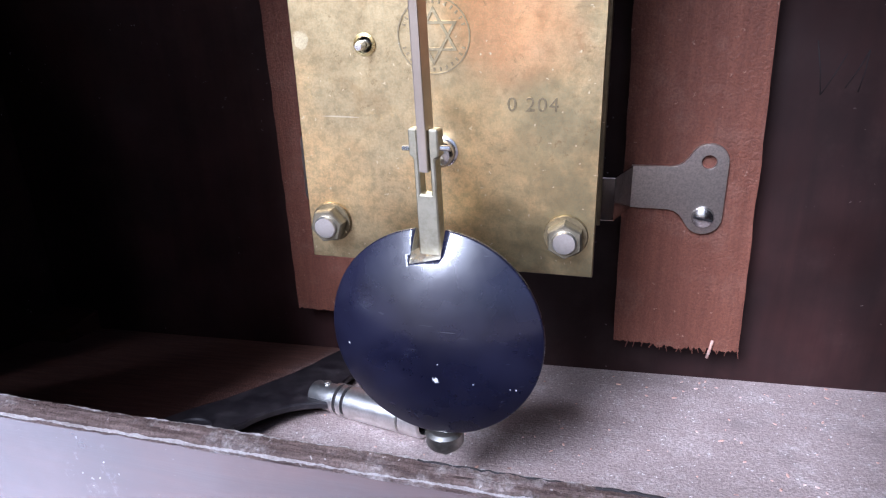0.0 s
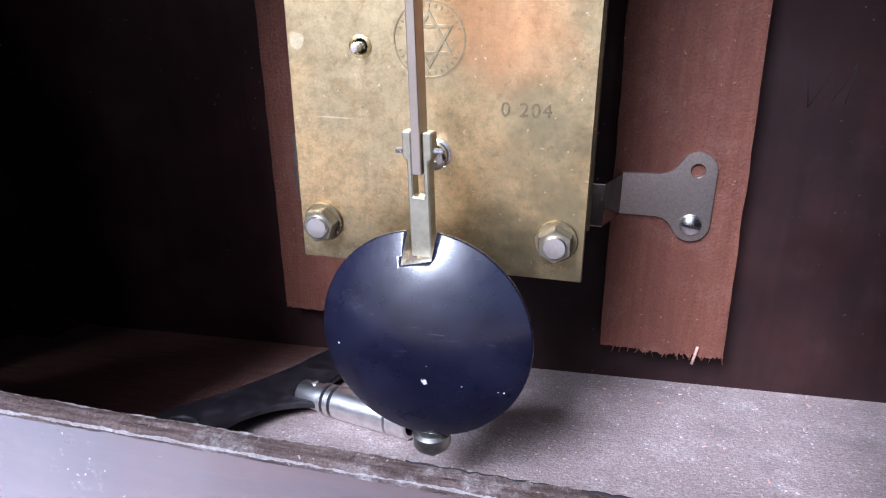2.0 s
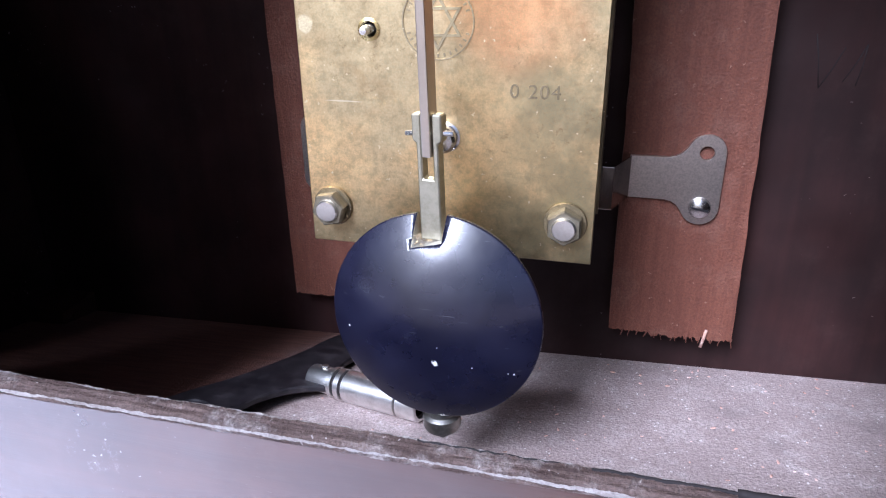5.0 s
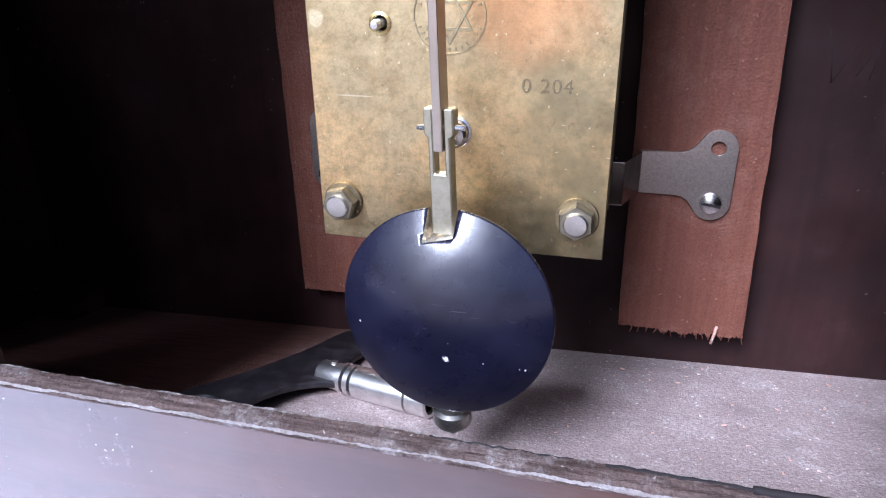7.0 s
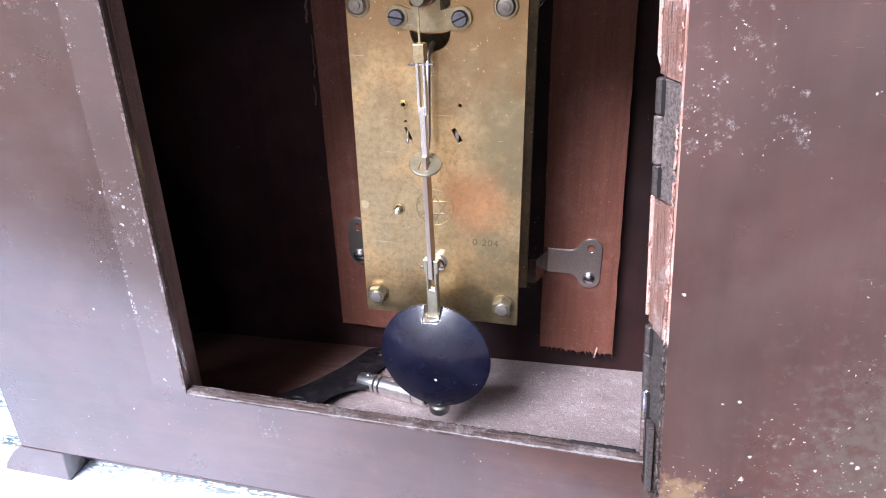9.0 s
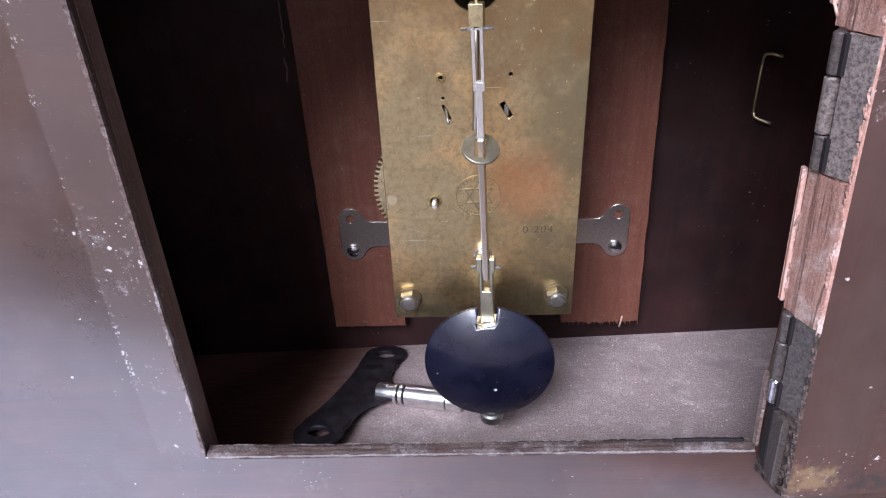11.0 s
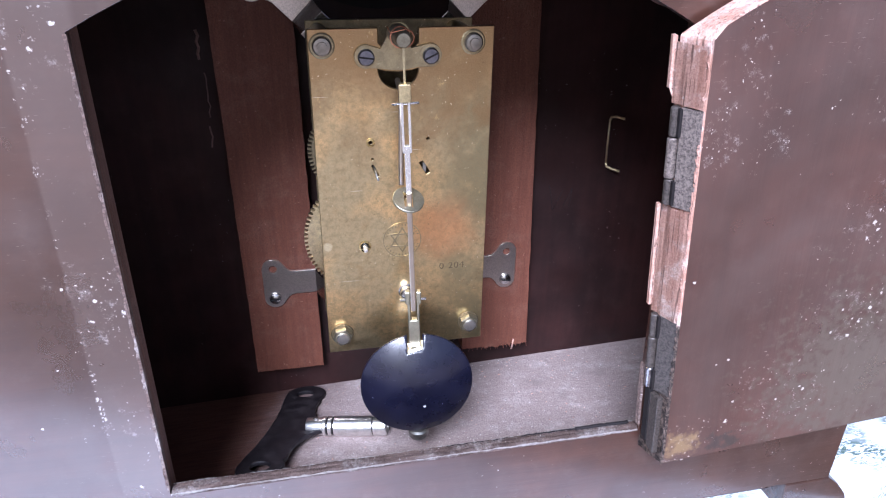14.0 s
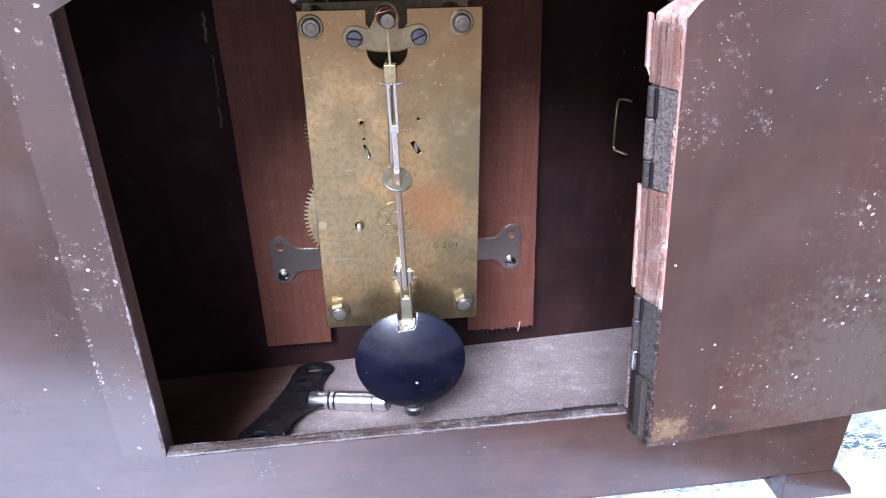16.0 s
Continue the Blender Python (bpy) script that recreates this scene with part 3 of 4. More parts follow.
# two mounting strips with torn lower ends, leaning a little
for lo, hi, lean, seed in ((-0.0742, -0.0383, -0.0018, 2), (0.0418, 0.0810, -0.0076, 3)):
    rng = random.Random(seed)
    jag = []
    steps = 70
    for i in range(steps + 1):
        u = i / steps
        d = rng.uniform(0, 0.0006) + (rng.uniform(0, 0.0014) if u > 0.3 and seed == 3 else 0)
        jag.append((lo + (hi - lo) * u, 0.0405 - d + (0.0008 * u if seed == 3 else 0.0)))
    right = [(hi + (lean if seed == 3 else lean * 0.8) * i / 40 + rng.uniform(-1, 1) * 0.00025, 0.043 + 0.24 * i / 40) for i in range(1, 41)]
    left = [(lo + (lean if seed == 2 else lean * 0.5) * i / 40 + rng.uniform(-1, 1) * 0.0002, 0.043 + 0.24 * i / 40) for i in range(40, 0, -1)]
    bm = sheet([jag + right + left], 0.1098, 0.1188, 0.0)
    part("mounting_strip", bm, STRIP_WOOD, case, "reddish bare wooden mounting strip, torn at its lower end")
splinter = wire([(0.0728, 0.1094, 0.0440), (0.0723, 0.1088, 0.0412), (0.0716, 0.1085, 0.0378)], 0.0005, 6)
part("splinter", splinter, EDGE_WOOD, case)
rng = random.Random(17)
for i in range(16):
    x = 0.046 + 0.034 * i / 15 + rng.uniform(-1, 1) * 0.0012
    drop = rng.uniform(0.0006, 0.0018)
    fibre = wire([(x, 0.1100, 0.0412), (x + rng.uniform(-1, 1) * 0.0003, 0.1097, 0.0402), (x + rng.uniform(-1, 1) * 0.0006, 0.1093, 0.0400 - drop)], rng.uniform(0.00010, 0.00022), 5)
    part("splinter", fibre, STRIP_WOOD, case)
part("dial_back", lathe([(0, 0), (0.060, 0), (0.060, -0.002), (0, -0.002)], facing(0, 0.1165, 0.2900), 64), BLACK, case, "black back of the dial")

# faint pencil strokes and a run of old glue on the front panel
for a, b in (((0.0905, 0.1365), (0.0935, 0.1215)), ((0.0935, 0.1215), (0.0985, 0.1330)), ((0.0995, 0.1235), (0.1040, 0.1340)), ((0.1040, 0.1340), (0.1030, 0.1225))):
    part("pencil_stroke", wire([(a[0], 0.1190, a[1]), ((a[0] + b[0]) / 2 + 0.0003, 0.1190, (a[1] + b[1]) / 2), (b[0], 0.1190, b[1])], 0.00016, 6), BLACK, case)
rng = random.Random(8)
for z0, n, x0 in ((0.222, 6, -0.0822), (0.203, 9, -0.0808), (0.178, 5, -0.0818)):
    run = [(x0 + rng.uniform(-1, 1) * 0.0006, 0.1189, z0 - 0.0026 * i) for i in range(n)]
    part("glue_run", wire(run, rng.uniform(0.0003, 0.0007), 6), JAMB_WOOD, case, "crusted run of old glue")

# brass staple inside the front panel
bm = wire([(0.1265, 0.1125, 0.1738), (0.1235, 0.1160, 0.1742), (0.1215, 0.1178, 0.1735), (0.1210, 0.1180, 0.1715)], 0.0007, 8)
wire([(0.1210, 0.1180, 0.1722), (0.1212, 0.1180, 0.160), (0.1216, 0.1180, 0.1470)], 0.0006, 8, bm)
wire([(0.1216, 0.1180, 0.1480), (0.1222, 0.1178, 0.1458), (0.1243, 0.1160, 0.1450), (0.1275, 0.1125, 0.1446)], 0.0007, 8, bm)
part("staple", bm, DULL_BRASS, case, "small dull brass staple")

# ---- the open door ----
DOOR = Matrix.Translation((0.0918, -0.0090, 0.0665)) @ pose(0, 0, 0, 0, -4.3, 0)
W, T = 0.188, 0.0125


def door_top(u):
    return 0.1995 - 2.9 * (u - 0.097) ** 2


us = [W * i / 24 for i in range(25)]
bm = sheet([[(0, 0), (W, 0)] + [(u, door_top(u)) for u in reversed(us)]], -T, 0.0, 0.0006)
for v in bm.verts:
    if v.co.y < -0.011 and v.co.x < 0.002:
        v.co.x += 0.0040
bm.normal_update()
for f in bm.faces:
    f.material_index = 0 if abs(f.normal.y) > 0.93 or f.normal.z < -0.9 else 1
door = part("door", bm, (DOOR_WOOD, DOOR_EDGE), case, "open back door, scuffed brown staining over pale bare edges")
door.matrix_basis = DOOR


def door_piece(name, bm, material, label=""):
    ob = part(name, bm, material, door, label)
    return ob


rng = random.Random(11)
for z0, z1 in ((0.115, 0.150), (0.035, 0.070)):
    bm = slab((0.0002, -0.0120, z0), (0.0026, -0.0054, z1), 0.0002)
    for v in bm.verts:
        v.co.x += 0.0040 * max(0.0, -v.co.y - 0.0075) / 0.0050
    iron = RUST if z0 > 0.1 else HINGE_GREY
    door_piece("hinge_leaf", bm, iron, "dull pitted iron hinge leaf" if z0 > 0.1 else "grimy dark iron hinge leaf")
    cuts = [z0, z0 + 0.28 * (z1 - z0), z0 + 0.70 * (z1 - z0), z1]
    for i, (a, b) in enumerate(zip(cuts, cuts[1:])):
        r = 0.0019 if i % 2 else 0.0017
        bm = lathe([(0, a + 0.0002), (r - 0.0004, a + 0.0002), (r, a + 0.0006), (r, b - 0.0006), (r - 0.0004, b - 0.0002), (0, b - 0.0002)], Matrix.Translation((-0.0004, -0.0030, 0)), 20)
        door_piece("hinge_knuckle", bm, (RUST if i == 1 else HINGE_GREY) if z0 > 0.1 else (BLACK_IRON if i == 0 else HINGE_GREY))
        if i % 2 == 0:
            # black slab drawn in place of the shade between the knuckles
            door_piece("hinge_gap_shade", slab((-0.0006, -0.0062, a + 0.0006), (0.0004, -0.0046, b - 0.0004), 0.0001), BLACK)
# solid black slab in place of the recess's shade
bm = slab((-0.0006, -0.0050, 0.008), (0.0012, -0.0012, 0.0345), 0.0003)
door_piece("hinge_recess_shade", bm, BLACK, "black slab standing in for shade in the hinge recess")
for z0, z1, dx in ((0.070, 0.1145, -0.0010), (0.1505, 0.170, -0.0009), (0.001, 0.007, -0.0008)):
    bm = bmesh.new()
    rows = []
    drift = [[0.0, 0.0] for _ in range(7)]
    for i in range(60):
        z = z0 + (z1 - z0) * i / 59
        for d in drift:
            d[0], d[1] = 0.96 * d[0] + rng.uniform(-1, 1) * 0.00005, 0.96 * d[1] + rng.uniform(-1, 1) * 0.00005
        rim = ((-0.0002, 0.0), (dx, -0.0006), (dx * 0.5 + 0.0006, -0.0030), (dx + 0.0012, -0.0052), (dx * 0.3 + 0.0018, -0.0085), (dx * 0.5 + 0.0030, -0.0112), (0.0037, -0.0124))
        rows.append([bm.verts.new((x + d[0], y + d[1], z)) for (x, y), d in zip(rim, drift)])
    for a, b in zip(rows, rows[1:]):
        for j in range(6):
            bm.faces.new((a[j], a[j + 1], b[j + 1], b[j]))
    bmesh.ops.solidify(bm, geom=list(bm.faces), thickness=0.0006)
    door_piece("edge_strip", bm, DOOR_EDGE, "pale chipped wooden edge strip")
for z0, z1 in ((0.072, 0.114), (0.155, 0.172), (0.012, 0.044)):
    bm = slab((-0.0018, -0.0002, z0), (-0.0006, 0.0022, z1), 0.0004)
    for v in bm.verts:
        v.co.x += rng.uniform(-1, 1) * 0.0003
    door_piece("jamb_sliver", bm, LIP_WOOD if z0 < 0.05 else EDGE_WOOD)

for z0, z1, y0, y1 in ((0.006, 0.0335, -0.0112, -0.0052), (0.0337, 0.0345, -0.0113, -0.0095)):
    bm = slab((-0.0003, y0, z0), (0.0020, y1, z1), 0.0003)
    for v in bm.verts:
        v.co.x += rng.uniform(-1, 1) * 0.0002
    door_piece("edge_patch", bm, HINGE_GREY, "dark patch of the door edge")
flakes = None
for i in range(90):
    z = rng.uniform(0.0, 0.172)
    w, h = rng.uniform(0.0001, 0.0004), rng.uniform(0.0004, 0.0022)
    f = slab((-w, -0.0002, -h), (w, 0.0002, h), 0)
    y = rng.choice((-0.0125, -0.0124, -0.0122, -0.0004)) if 0.071 < z < 0.113 or z > 0.15 else -0.0125
    x = 0.0040 * max(0.0, -y - 0.004) / 0.0085 - (0.0006 if y < -0.012 else 0.0012)
    bmesh.ops.transform(f, matrix=pose(x, y, z, rng.uniform(-25, 25), rng.uniform(-20, 20), rng.uniform(0, 90)), verts=f.verts)
    flakes = join(flakes, f)
tagged(door_piece("edge_splinter", flakes, DOOR_EDGE, "pale splinters along the door edge"), kind="stuff")

# ---- the movement ----
PY = 0.0500  # outer face of the brass back plate
movement = thing("clock_movement", (0, 0.07, 0.09), "brass clock movement screwed behind the dial by steel brackets", "clock movement")
PL, PR, PB, PT = -0.0351, 0.0355, 0.0902, 0.2322
notch = [(0.0062, PT), (0.0062, 0.2268), (0.0045, 0.2250), (-0.0075, 0.2250), (-0.0092, 0.2268), (-0.0092, PT)]
moon = [(-0.0095, 0.2172)] + ring(-0.0017, 0.2172, 0.0078, 16, 180, 360)[1:-1] + [(0.0061, 0.2172), (0.0030, 0.2163), (-0.0017, 0.2160), (-0.0064, 0.2163)]
holes = [moon] + [ring(x, z, r, 12) for x, z, r in ((-0.0172, 0.1428, 0.0017), (-0.0134, 0.1885, 0.0008), (0.0098, 0.1890, 0.0006), (0.0005, 0.1645, 0.0009), (-0.0128, 0.1815, 0.0005))]


def slit(x, z, length, w, tilt):
    c, s = math.cos(radians(tilt)), math.sin(radians(tilt))
    return [(x + a * c - b * s, z + a * s + b * c) for a, b in ((-length, -w), (length, -w), (length, w), (-length, w))]


holes += [slit(-0.0118, 0.1765, 0.0028, 0.0005, 114), slit(0.0085, 0.1768, 0.0030, 0.0009, 120)]
part("back_plate", sheet([[(PL, PB), (PR, PB), (PR, PT)] + notch + [(PL, PT)]] + holes, PY, PY + 0.0016, 0.0002), PLATE_BRASS, movement, "tarnished brass back plate with a painted copper-red reflection")
part("front_plate", sheet([[(PL, PB), (PR, PB), (PR, PT - 0.0020), (PL, PT - 0.0020)]], 0.0850, 0.0866, 0.0002), DARK_BRASS, movement)
corners = ((-0.0290, 0.1000), (0.0290, 0.1003), (-0.0300, 0.2263), (0.0272, 0.2265))
for i, (x, z) in enumerate(corners):
    part("pillar", lathe([(0.0030, 0), (0.0030, 0.005), (0.0038, 0.008), (0.0038, 0.025), (0.0030, 0.029), (0.0030, 0.0334)], Matrix.Translation((x, PY + 0.0334 + 0.0016, z)) @ OUT, 20), DULL_BRASS, movement)
    if i < 2:
        part("washer", lathe([(0.0025, 0), (0.0049, 0), (0.0051, 0.0004), (0.0049, 0.0008), (0.0025, 0.0008)], facing(x, PY, z), 28), DARK_BRASS, movement)
        nut = part("hex_nut", lathe([(0.0022, 0.0008), (0.0043, 0.0008), (0.0044, 0.0012), (0.0044, 0.0036), (0.0040, 0.0042), (0.0022, 0.0042)], facing(x, PY, z, 12 + 20 * i), 6), NUT_METAL, movement)
        for p in nut.data.polygons:
            p.use_smooth = False
        part("stud_end", lathe([(0.0028, 0), (0.0028, 0.0047), (0.0025, 0.0052), (0, 0.0053)], facing(x, PY, z), 20), BARREL_NICKEL, nut, "bright steel stud end")
    else:
        part("washer", lathe([(0.0020, 0), (0.0047, 0), (0.0048, 0.0004), (0.0043, 0.0007), (0.0020, 0.0007)], facing(x, PY, z), 28), DULL_BRASS, movement)
        part("stud_end", lathe([(0.0036, 0.0008), (0.0036, 0.0018), (0.0030, 0.0024), (0.0019, 0.0026), (0.0018, 0.0034), (0, 0.0036)], facing(x, PY, z, 10 * i), 20), WORN_STEEL, movement, "rounded worn steel stud end")
part("stop_bolt", lathe([(0.0036, 0), (0.0036, 0.0005), (0.0031, 0.0007), (0.0031, 0.0034), (0.0025, 0.0042), (0.0012, 0.0047), (0, 0.0048)], facing(0.0003, PY, 0.1192), 28), SCREW_METAL, movement, "bright steel bolt head")
part("arbor_end", lathe([(0.0011, -0.006), (0.0011, 0.0032), (0.0008, 0.0042), (0, 0.0044)], facing(-0.0172, PY, 0.1428), 16), POLISHED, movement)
part("bushing", lathe([(0.0019, 0), (0.0024, 0), (0.0026, 0.0003), (0.0019, 0.0005)], facing(-0.0172, PY, 0.1428), 24), BRIGHT_BRASS, movement)
for x, z in ((-0.0134, 0.1885), (0.0005, 0.1645)):
    part("bushing", lathe([(0.0009, 0), (0.0017, 0), (0.0018, 0.0003), (0.0009, 0.0005)], facing(x, PY, z), 20), BRIGHT_BRASS, movement)
part("pallet_pin", wire([(-0.0122, PY + 0.001, 0.1785), (-0.0114, PY - 0.0030, 0.1750), (-0.0110, PY - 0.0040, 0.1738)], 0.0005, 8), GREY_STEEL, movement, "bent steel pallet pin")
part("slot_tongue", slab((0.0078, PY + 0.0003, 0.1748), (0.0092, PY + 0.0010, 0.1786), 0.0001), GREY_STEEL, movement)

# suspension cock with its two blued screws and the split post
cock = [(-0.0185, 0.2222)] + ring(-0.0141, 0.2222, 0.0044, 10, 170, 60) + [(-0.0085, 0.2250), (-0.0062, 0.2290)] + ring(-0.0017, 0.2302, 0.0044, 10, 190, -10) + [(0.0030, 0.2250), (0.0085, 0.2262)]
cock += ring(0.0104, 0.2222, 0.0044, 12, 110, -100) + [(0.0060, 0.2180), (0.0, 0.2170), (-0.0035, 0.2170), (-0.0100, 0.2178)] + ring(-0.0141, 0.2222, 0.0044, 8, 285, 200)
part("suspension_cock", sheet([cock], PY - 0.0016, PY - 0.0001, 0.0002), DULL_BRASS, movement)
for x, tilt in ((-0.0141, -8), (0.0104, 25)):
    part("cock_washer", lathe([(0.0020, 0.0016), (0.0042, 0.0016), (0.0042, 0.0020), (0.0020, 0.0021)], facing(x, PY, 0.2222), 24), DULL_BRASS, movement)
    screw = part("cock_screw", lathe([(0.0031, 0.0020), (0.0031, 0.0034), (0.0026, 0.0040), (0, 0.0041)], facing(x, PY, 0.2222), 24), BLUED, movement, "blued steel slotted screw")
    bm = slab((-0.0029, -0.0043, -0.0003), (0.0029, -0.0039, 0.0003), 0)
    bmesh.ops.transform(bm, matrix=Matrix.Translation((x, PY, 0.2222)) @ pose(0, 0, 0, 0, -tilt), verts=bm.verts)
    part("slot", bm, BLACK, screw)
part("suspension_post", lathe([(0.0038, 0.0014), (0.0038, 0.0060), (0.0030, 0.0070), (0.0030, 0.0150), (0.0024, 0.0162), (0, 0.0164)], facing(-0.0020, PY, 0.2304), 24), NUT_METAL, movement)
coil = [(-0.0020 + (0.0034 + 0.0001 * i) * math.cos(i * 0.55 + 0.4), PY - 0.007 - 0.0005 * i, 0.2304 + 0.0036 * math.sin(i * 0.55 + 0.4)) for i in range(14)]
part("copper_wire", wire(coil + [(-0.0062, PY - 0.013, 0.2325), (-0.0072, PY - 0.012, 0.2345)], 0.00026, 6), COPPER, movement, "twist of copper wire")

# crutch: an arm behind the rod that ends in a slotted disc round it
bm = wire([(-0.0016, PY + 0.004, 0.2120), (-0.0016, PY - 0.0045, 0.2090), (-0.0018, PY - 0.0052, 0.1950), (-0.0020, PY - 0.0050, 0.1780), (-0.0022, PY - 0.0070, 0.1725)], 0.0011, 10)
part("crutch_arm", bm, ROD_METAL, movement)
bm = sheet([ring(0, 0, 0.0063, 28), [(-0.0018, -0.0038), (0.0018, -0.0038), (0.0018, 0.0038), (-0.0018, 0.0038)]], -0.0006, 0.0006, 0.0002)
bmesh.ops.transform(bm, matrix=pose(-0.0008, 0.0345, 0.1695, -62, 8, 0), verts=bm.verts)
part("crutch_disc", bm, STIRRUP_METAL, movement, "dull nickel slotted disc")


def cog(x, y, z, r, teeth, name, material):
    loop = []
    for i in range(teeth):
        for da, rr in ((-0.30, r - 0.0017), (-0.16, r), (0.16, r), (0.30, r - 0.0017)):
            a = 2 * math.pi * (i + da) / teeth
            loop.append((x + rr * math.cos(a), z + rr * math.sin(a)))
    part(name, sheet([loop, ring(x, z, 0.004, 16)], y, y + 0.0022, 0.0), material, movement, "toothed brass wheel between the plates")


cog(-0.0135, 0.0740, 0.1360, 0.0290, 84, "great_wheel", WHEEL_BRASS)
cog(-0.0175, 0.0690, 0.1790, 0.0205, 70, "centre_wheel", DARK_BRASS)
part("spring_barrel", lathe([(0, 0), (0.021, 0), (0.021, 0.017), (0, 0.017)], facing(-0.0125, 0.0735, 0.1360), 48), DULL_BRASS, movement)

# stamped mark: a ring with a six-pointed star, and a number
LX, LZ = -0.0012, 0.1446
bm = sheet([ring(LX, LZ, 0.0082, 48), ring(LX, LZ, 0.0079, 48)], PY - 0.00025, PY - 0.00002, 0)
for turn in (90, 270):
    tri = ring(LX, LZ, 0.0062, 3, turn, turn + 360)
    tri_in = ring(LX, LZ, 0.0050, 3, turn, turn + 360)
    join(bm, sheet([tri, tri_in], PY - 0.00025 - (0.00006 if turn > 100 else 0), PY - 0.00002, 0))
for i in range(26):
    a = 20 + 140 * (i % 13) / 12 + (180 if i > 12 else 0)
    bar = slab((-0.0002, PY - 0.0002, -0.0004), (0.0002, PY - 0.00002, 0.0004), 0)
    bmesh.ops.transform(bar, matrix=pose(LX + 0.0071 * math.cos(radians(a)), 0, LZ + 0.0071 * math.sin(radians(a)), 0, 90 - a), verts=bar.verts)
    join(bm, bar)
part("stamped_mark", bm, DULL_BRASS, movement, "stamped round maker's mark")


def lettering(text, size, x, z, y, parent, material):
    cu = bpy.data.curves.new("lettering", "FONT")
    cu.body, cu.size, cu.extrude, cu.align_x = text, size, 0.00012, "CENTER"
    cu.space_character = 1.15
    ob = bpy.data.objects.new("tmp", cu)
    me = ob.to_mesh()
    bm = bmesh.new()
    bm.from_mesh(me)
    ob.to_mesh_clear()
    bpy.data.objects.remove(ob)
    bmesh.ops.transform(bm, matrix=pose(x, y, z, 90), verts=bm.verts)
    return part("stamped_number", bm, material, parent, "stamped figures 0 204")


lettering("0 204", 0.0044, 0.0207, 0.1288, PY - 0.00015, movement, DARK_BRASS)

# four steel brackets
BY = 0.1085


def bracket(m, dome=True):
    """A forked flat bracket: fork ends at (0, +-0.0085), tab towards -x, stepped towards the opening."""
    head = ring(0.0, 0.0085, 0.0055, 12, 0, 150) + [(-0.0058, 0.0096), (-0.0070, 0.0081), (-0.0086, 0.0071), (-0.0105, 0.0067), (-0.0218, 0.0066), (-0.0218, -0.0066), (-0.0105, -0.0067), (-0.0086, -0.0071), (-0.0070, -0.0081), (-0.0058, -0.0096)] + ring(0.0, -0.0085, 0.0055, 12, 210, 360)
    ob = part("bracket", sheet([head, ring(0, 0.0085, 0.0021, 16)], BY, BY + 0.0014, 0.0005, m), BRACKET_STEEL, movement, "plated steel bracket with a fork of two lobes")
    bm = slab((-0.0262, BY - 0.0138, -0.0066), (-0.0214, BY - 0.0126, 0.0066), 0.0002)
    for v in bm.verts:
        v.co.y += (v.co.x + 0.0262) / 0.0048 * 0.0128
    slab((-0.0310, BY - 0.0138, -0.0066), (-0.0260, BY - 0.0126, 0.0066), 0.0003, bm)
    bmesh.ops.transform(bm, matrix=m, verts=bm.verts)
    part("bent_tab", bm, TAB_STEEL, ob)
    prof = [(0.0033, 0), (0.0033, 0.0004), (0.0029, 0.0013), (0.0017, 0.0019), (0, 0.0021)]
    screw = part("screw", lathe(prof, m @ facing(0, BY, -0.0085), 24), SCREW_METAL, ob, "round-headed bright screw")
    cut = slab((-0.0026, -0.0023, -0.0003), (0.0026, -0.0012, 0.0003), 0)
    bmesh.ops.transform(cut, matrix=m @ Matrix.Translation((0, BY, -0.0085)) @ pose(0, 0, 0, 0, 10), verts=cut.verts)
    part("slot", cut, BLACK, ob)


MIRROR = Matrix.Diagonal((-1, 1, 1, 1))
bracket(Matrix.Translation((0.0650, 0, 0.0948)))
bracket(Matrix.Translation((-0.0601, 0, 0.0957)) @ MIRROR)
bracket(Matrix.Translation((0.0500, 0, 0.2455)) @ pose(0, 0, 0, 0, -45))
bracket(Matrix.Translation((-0.0505, 0, 0.2462)) @ MIRROR @ pose(0, 0, 0, 0, -45))

# ---- the pendulum, hanging near the middle of its swing ----
pendulum = thing("pendulum", HANG.translation, "clock pendulum with a flat steel rod and blue-black round bob", "pendulum")


def hung(name, bm, material, parent=None, label=""):
    bmesh.ops.transform(bm, matrix=HANG, verts=bm.verts)
    return part(name, bm, material, parent or pendulum, label)


hung("suspension_spring", slab((-0.0004, -0.0002, -0.0150), (0.0004, 0.0002, 0.0), 0), DULL_BRASS, None, "thin steel suspension spring")
hung("spring_block", slab((-0.0022, -0.0018, -0.0205), (0.0022, 0.0018, -0.0138), 0.0003), DULL_BRASS, None, "small brass block")
hung("upper_pin", wire([(-0.0050, 0, -0.0215), (0.0050, 0, -0.0210)], 0.0005, 8), POLISHED)
for s in (-1, 1):
    bm = slab((s * 0.0013 - 0.0005, -0.0010, -0.0400), (s * 0.0013 + 0.0005, 0.0010, -0.0198), 0.0002)
    hung("hook_cheek", bm, POLISHED)
hung("hook_shank", slab((-0.0011, -0.0012, -0.0590), (0.0011, 0.0012, -0.0370), 0.0003), POLISHED)
hung("rod", slab((-0.0010, -0.0021, -0.1100), (0.0010, 0.0021, -0.0560), 0.0003), ROD_METAL, None, "flat steel rod")
fork = [(-0.0025, -0.1288), (0.0025, -0.1288), (0.0025, -0.1072), (0.0034, -0.1066), (0.0034, -0.1010), (0.0013, -0.1010), (0.0013, -0.1150), (-0.0013, -0.1150), (-0.0013, -0.1010), (-0.0034, -0.1010), (-0.0034, -0.1066), (-0.0025, -0.1072)]
hung("stirrup", sheet([fork], -0.0015, 0.0015, 0.0003), STIRRUP_METAL, None, "dull greyish brass stirrup with two lugs")
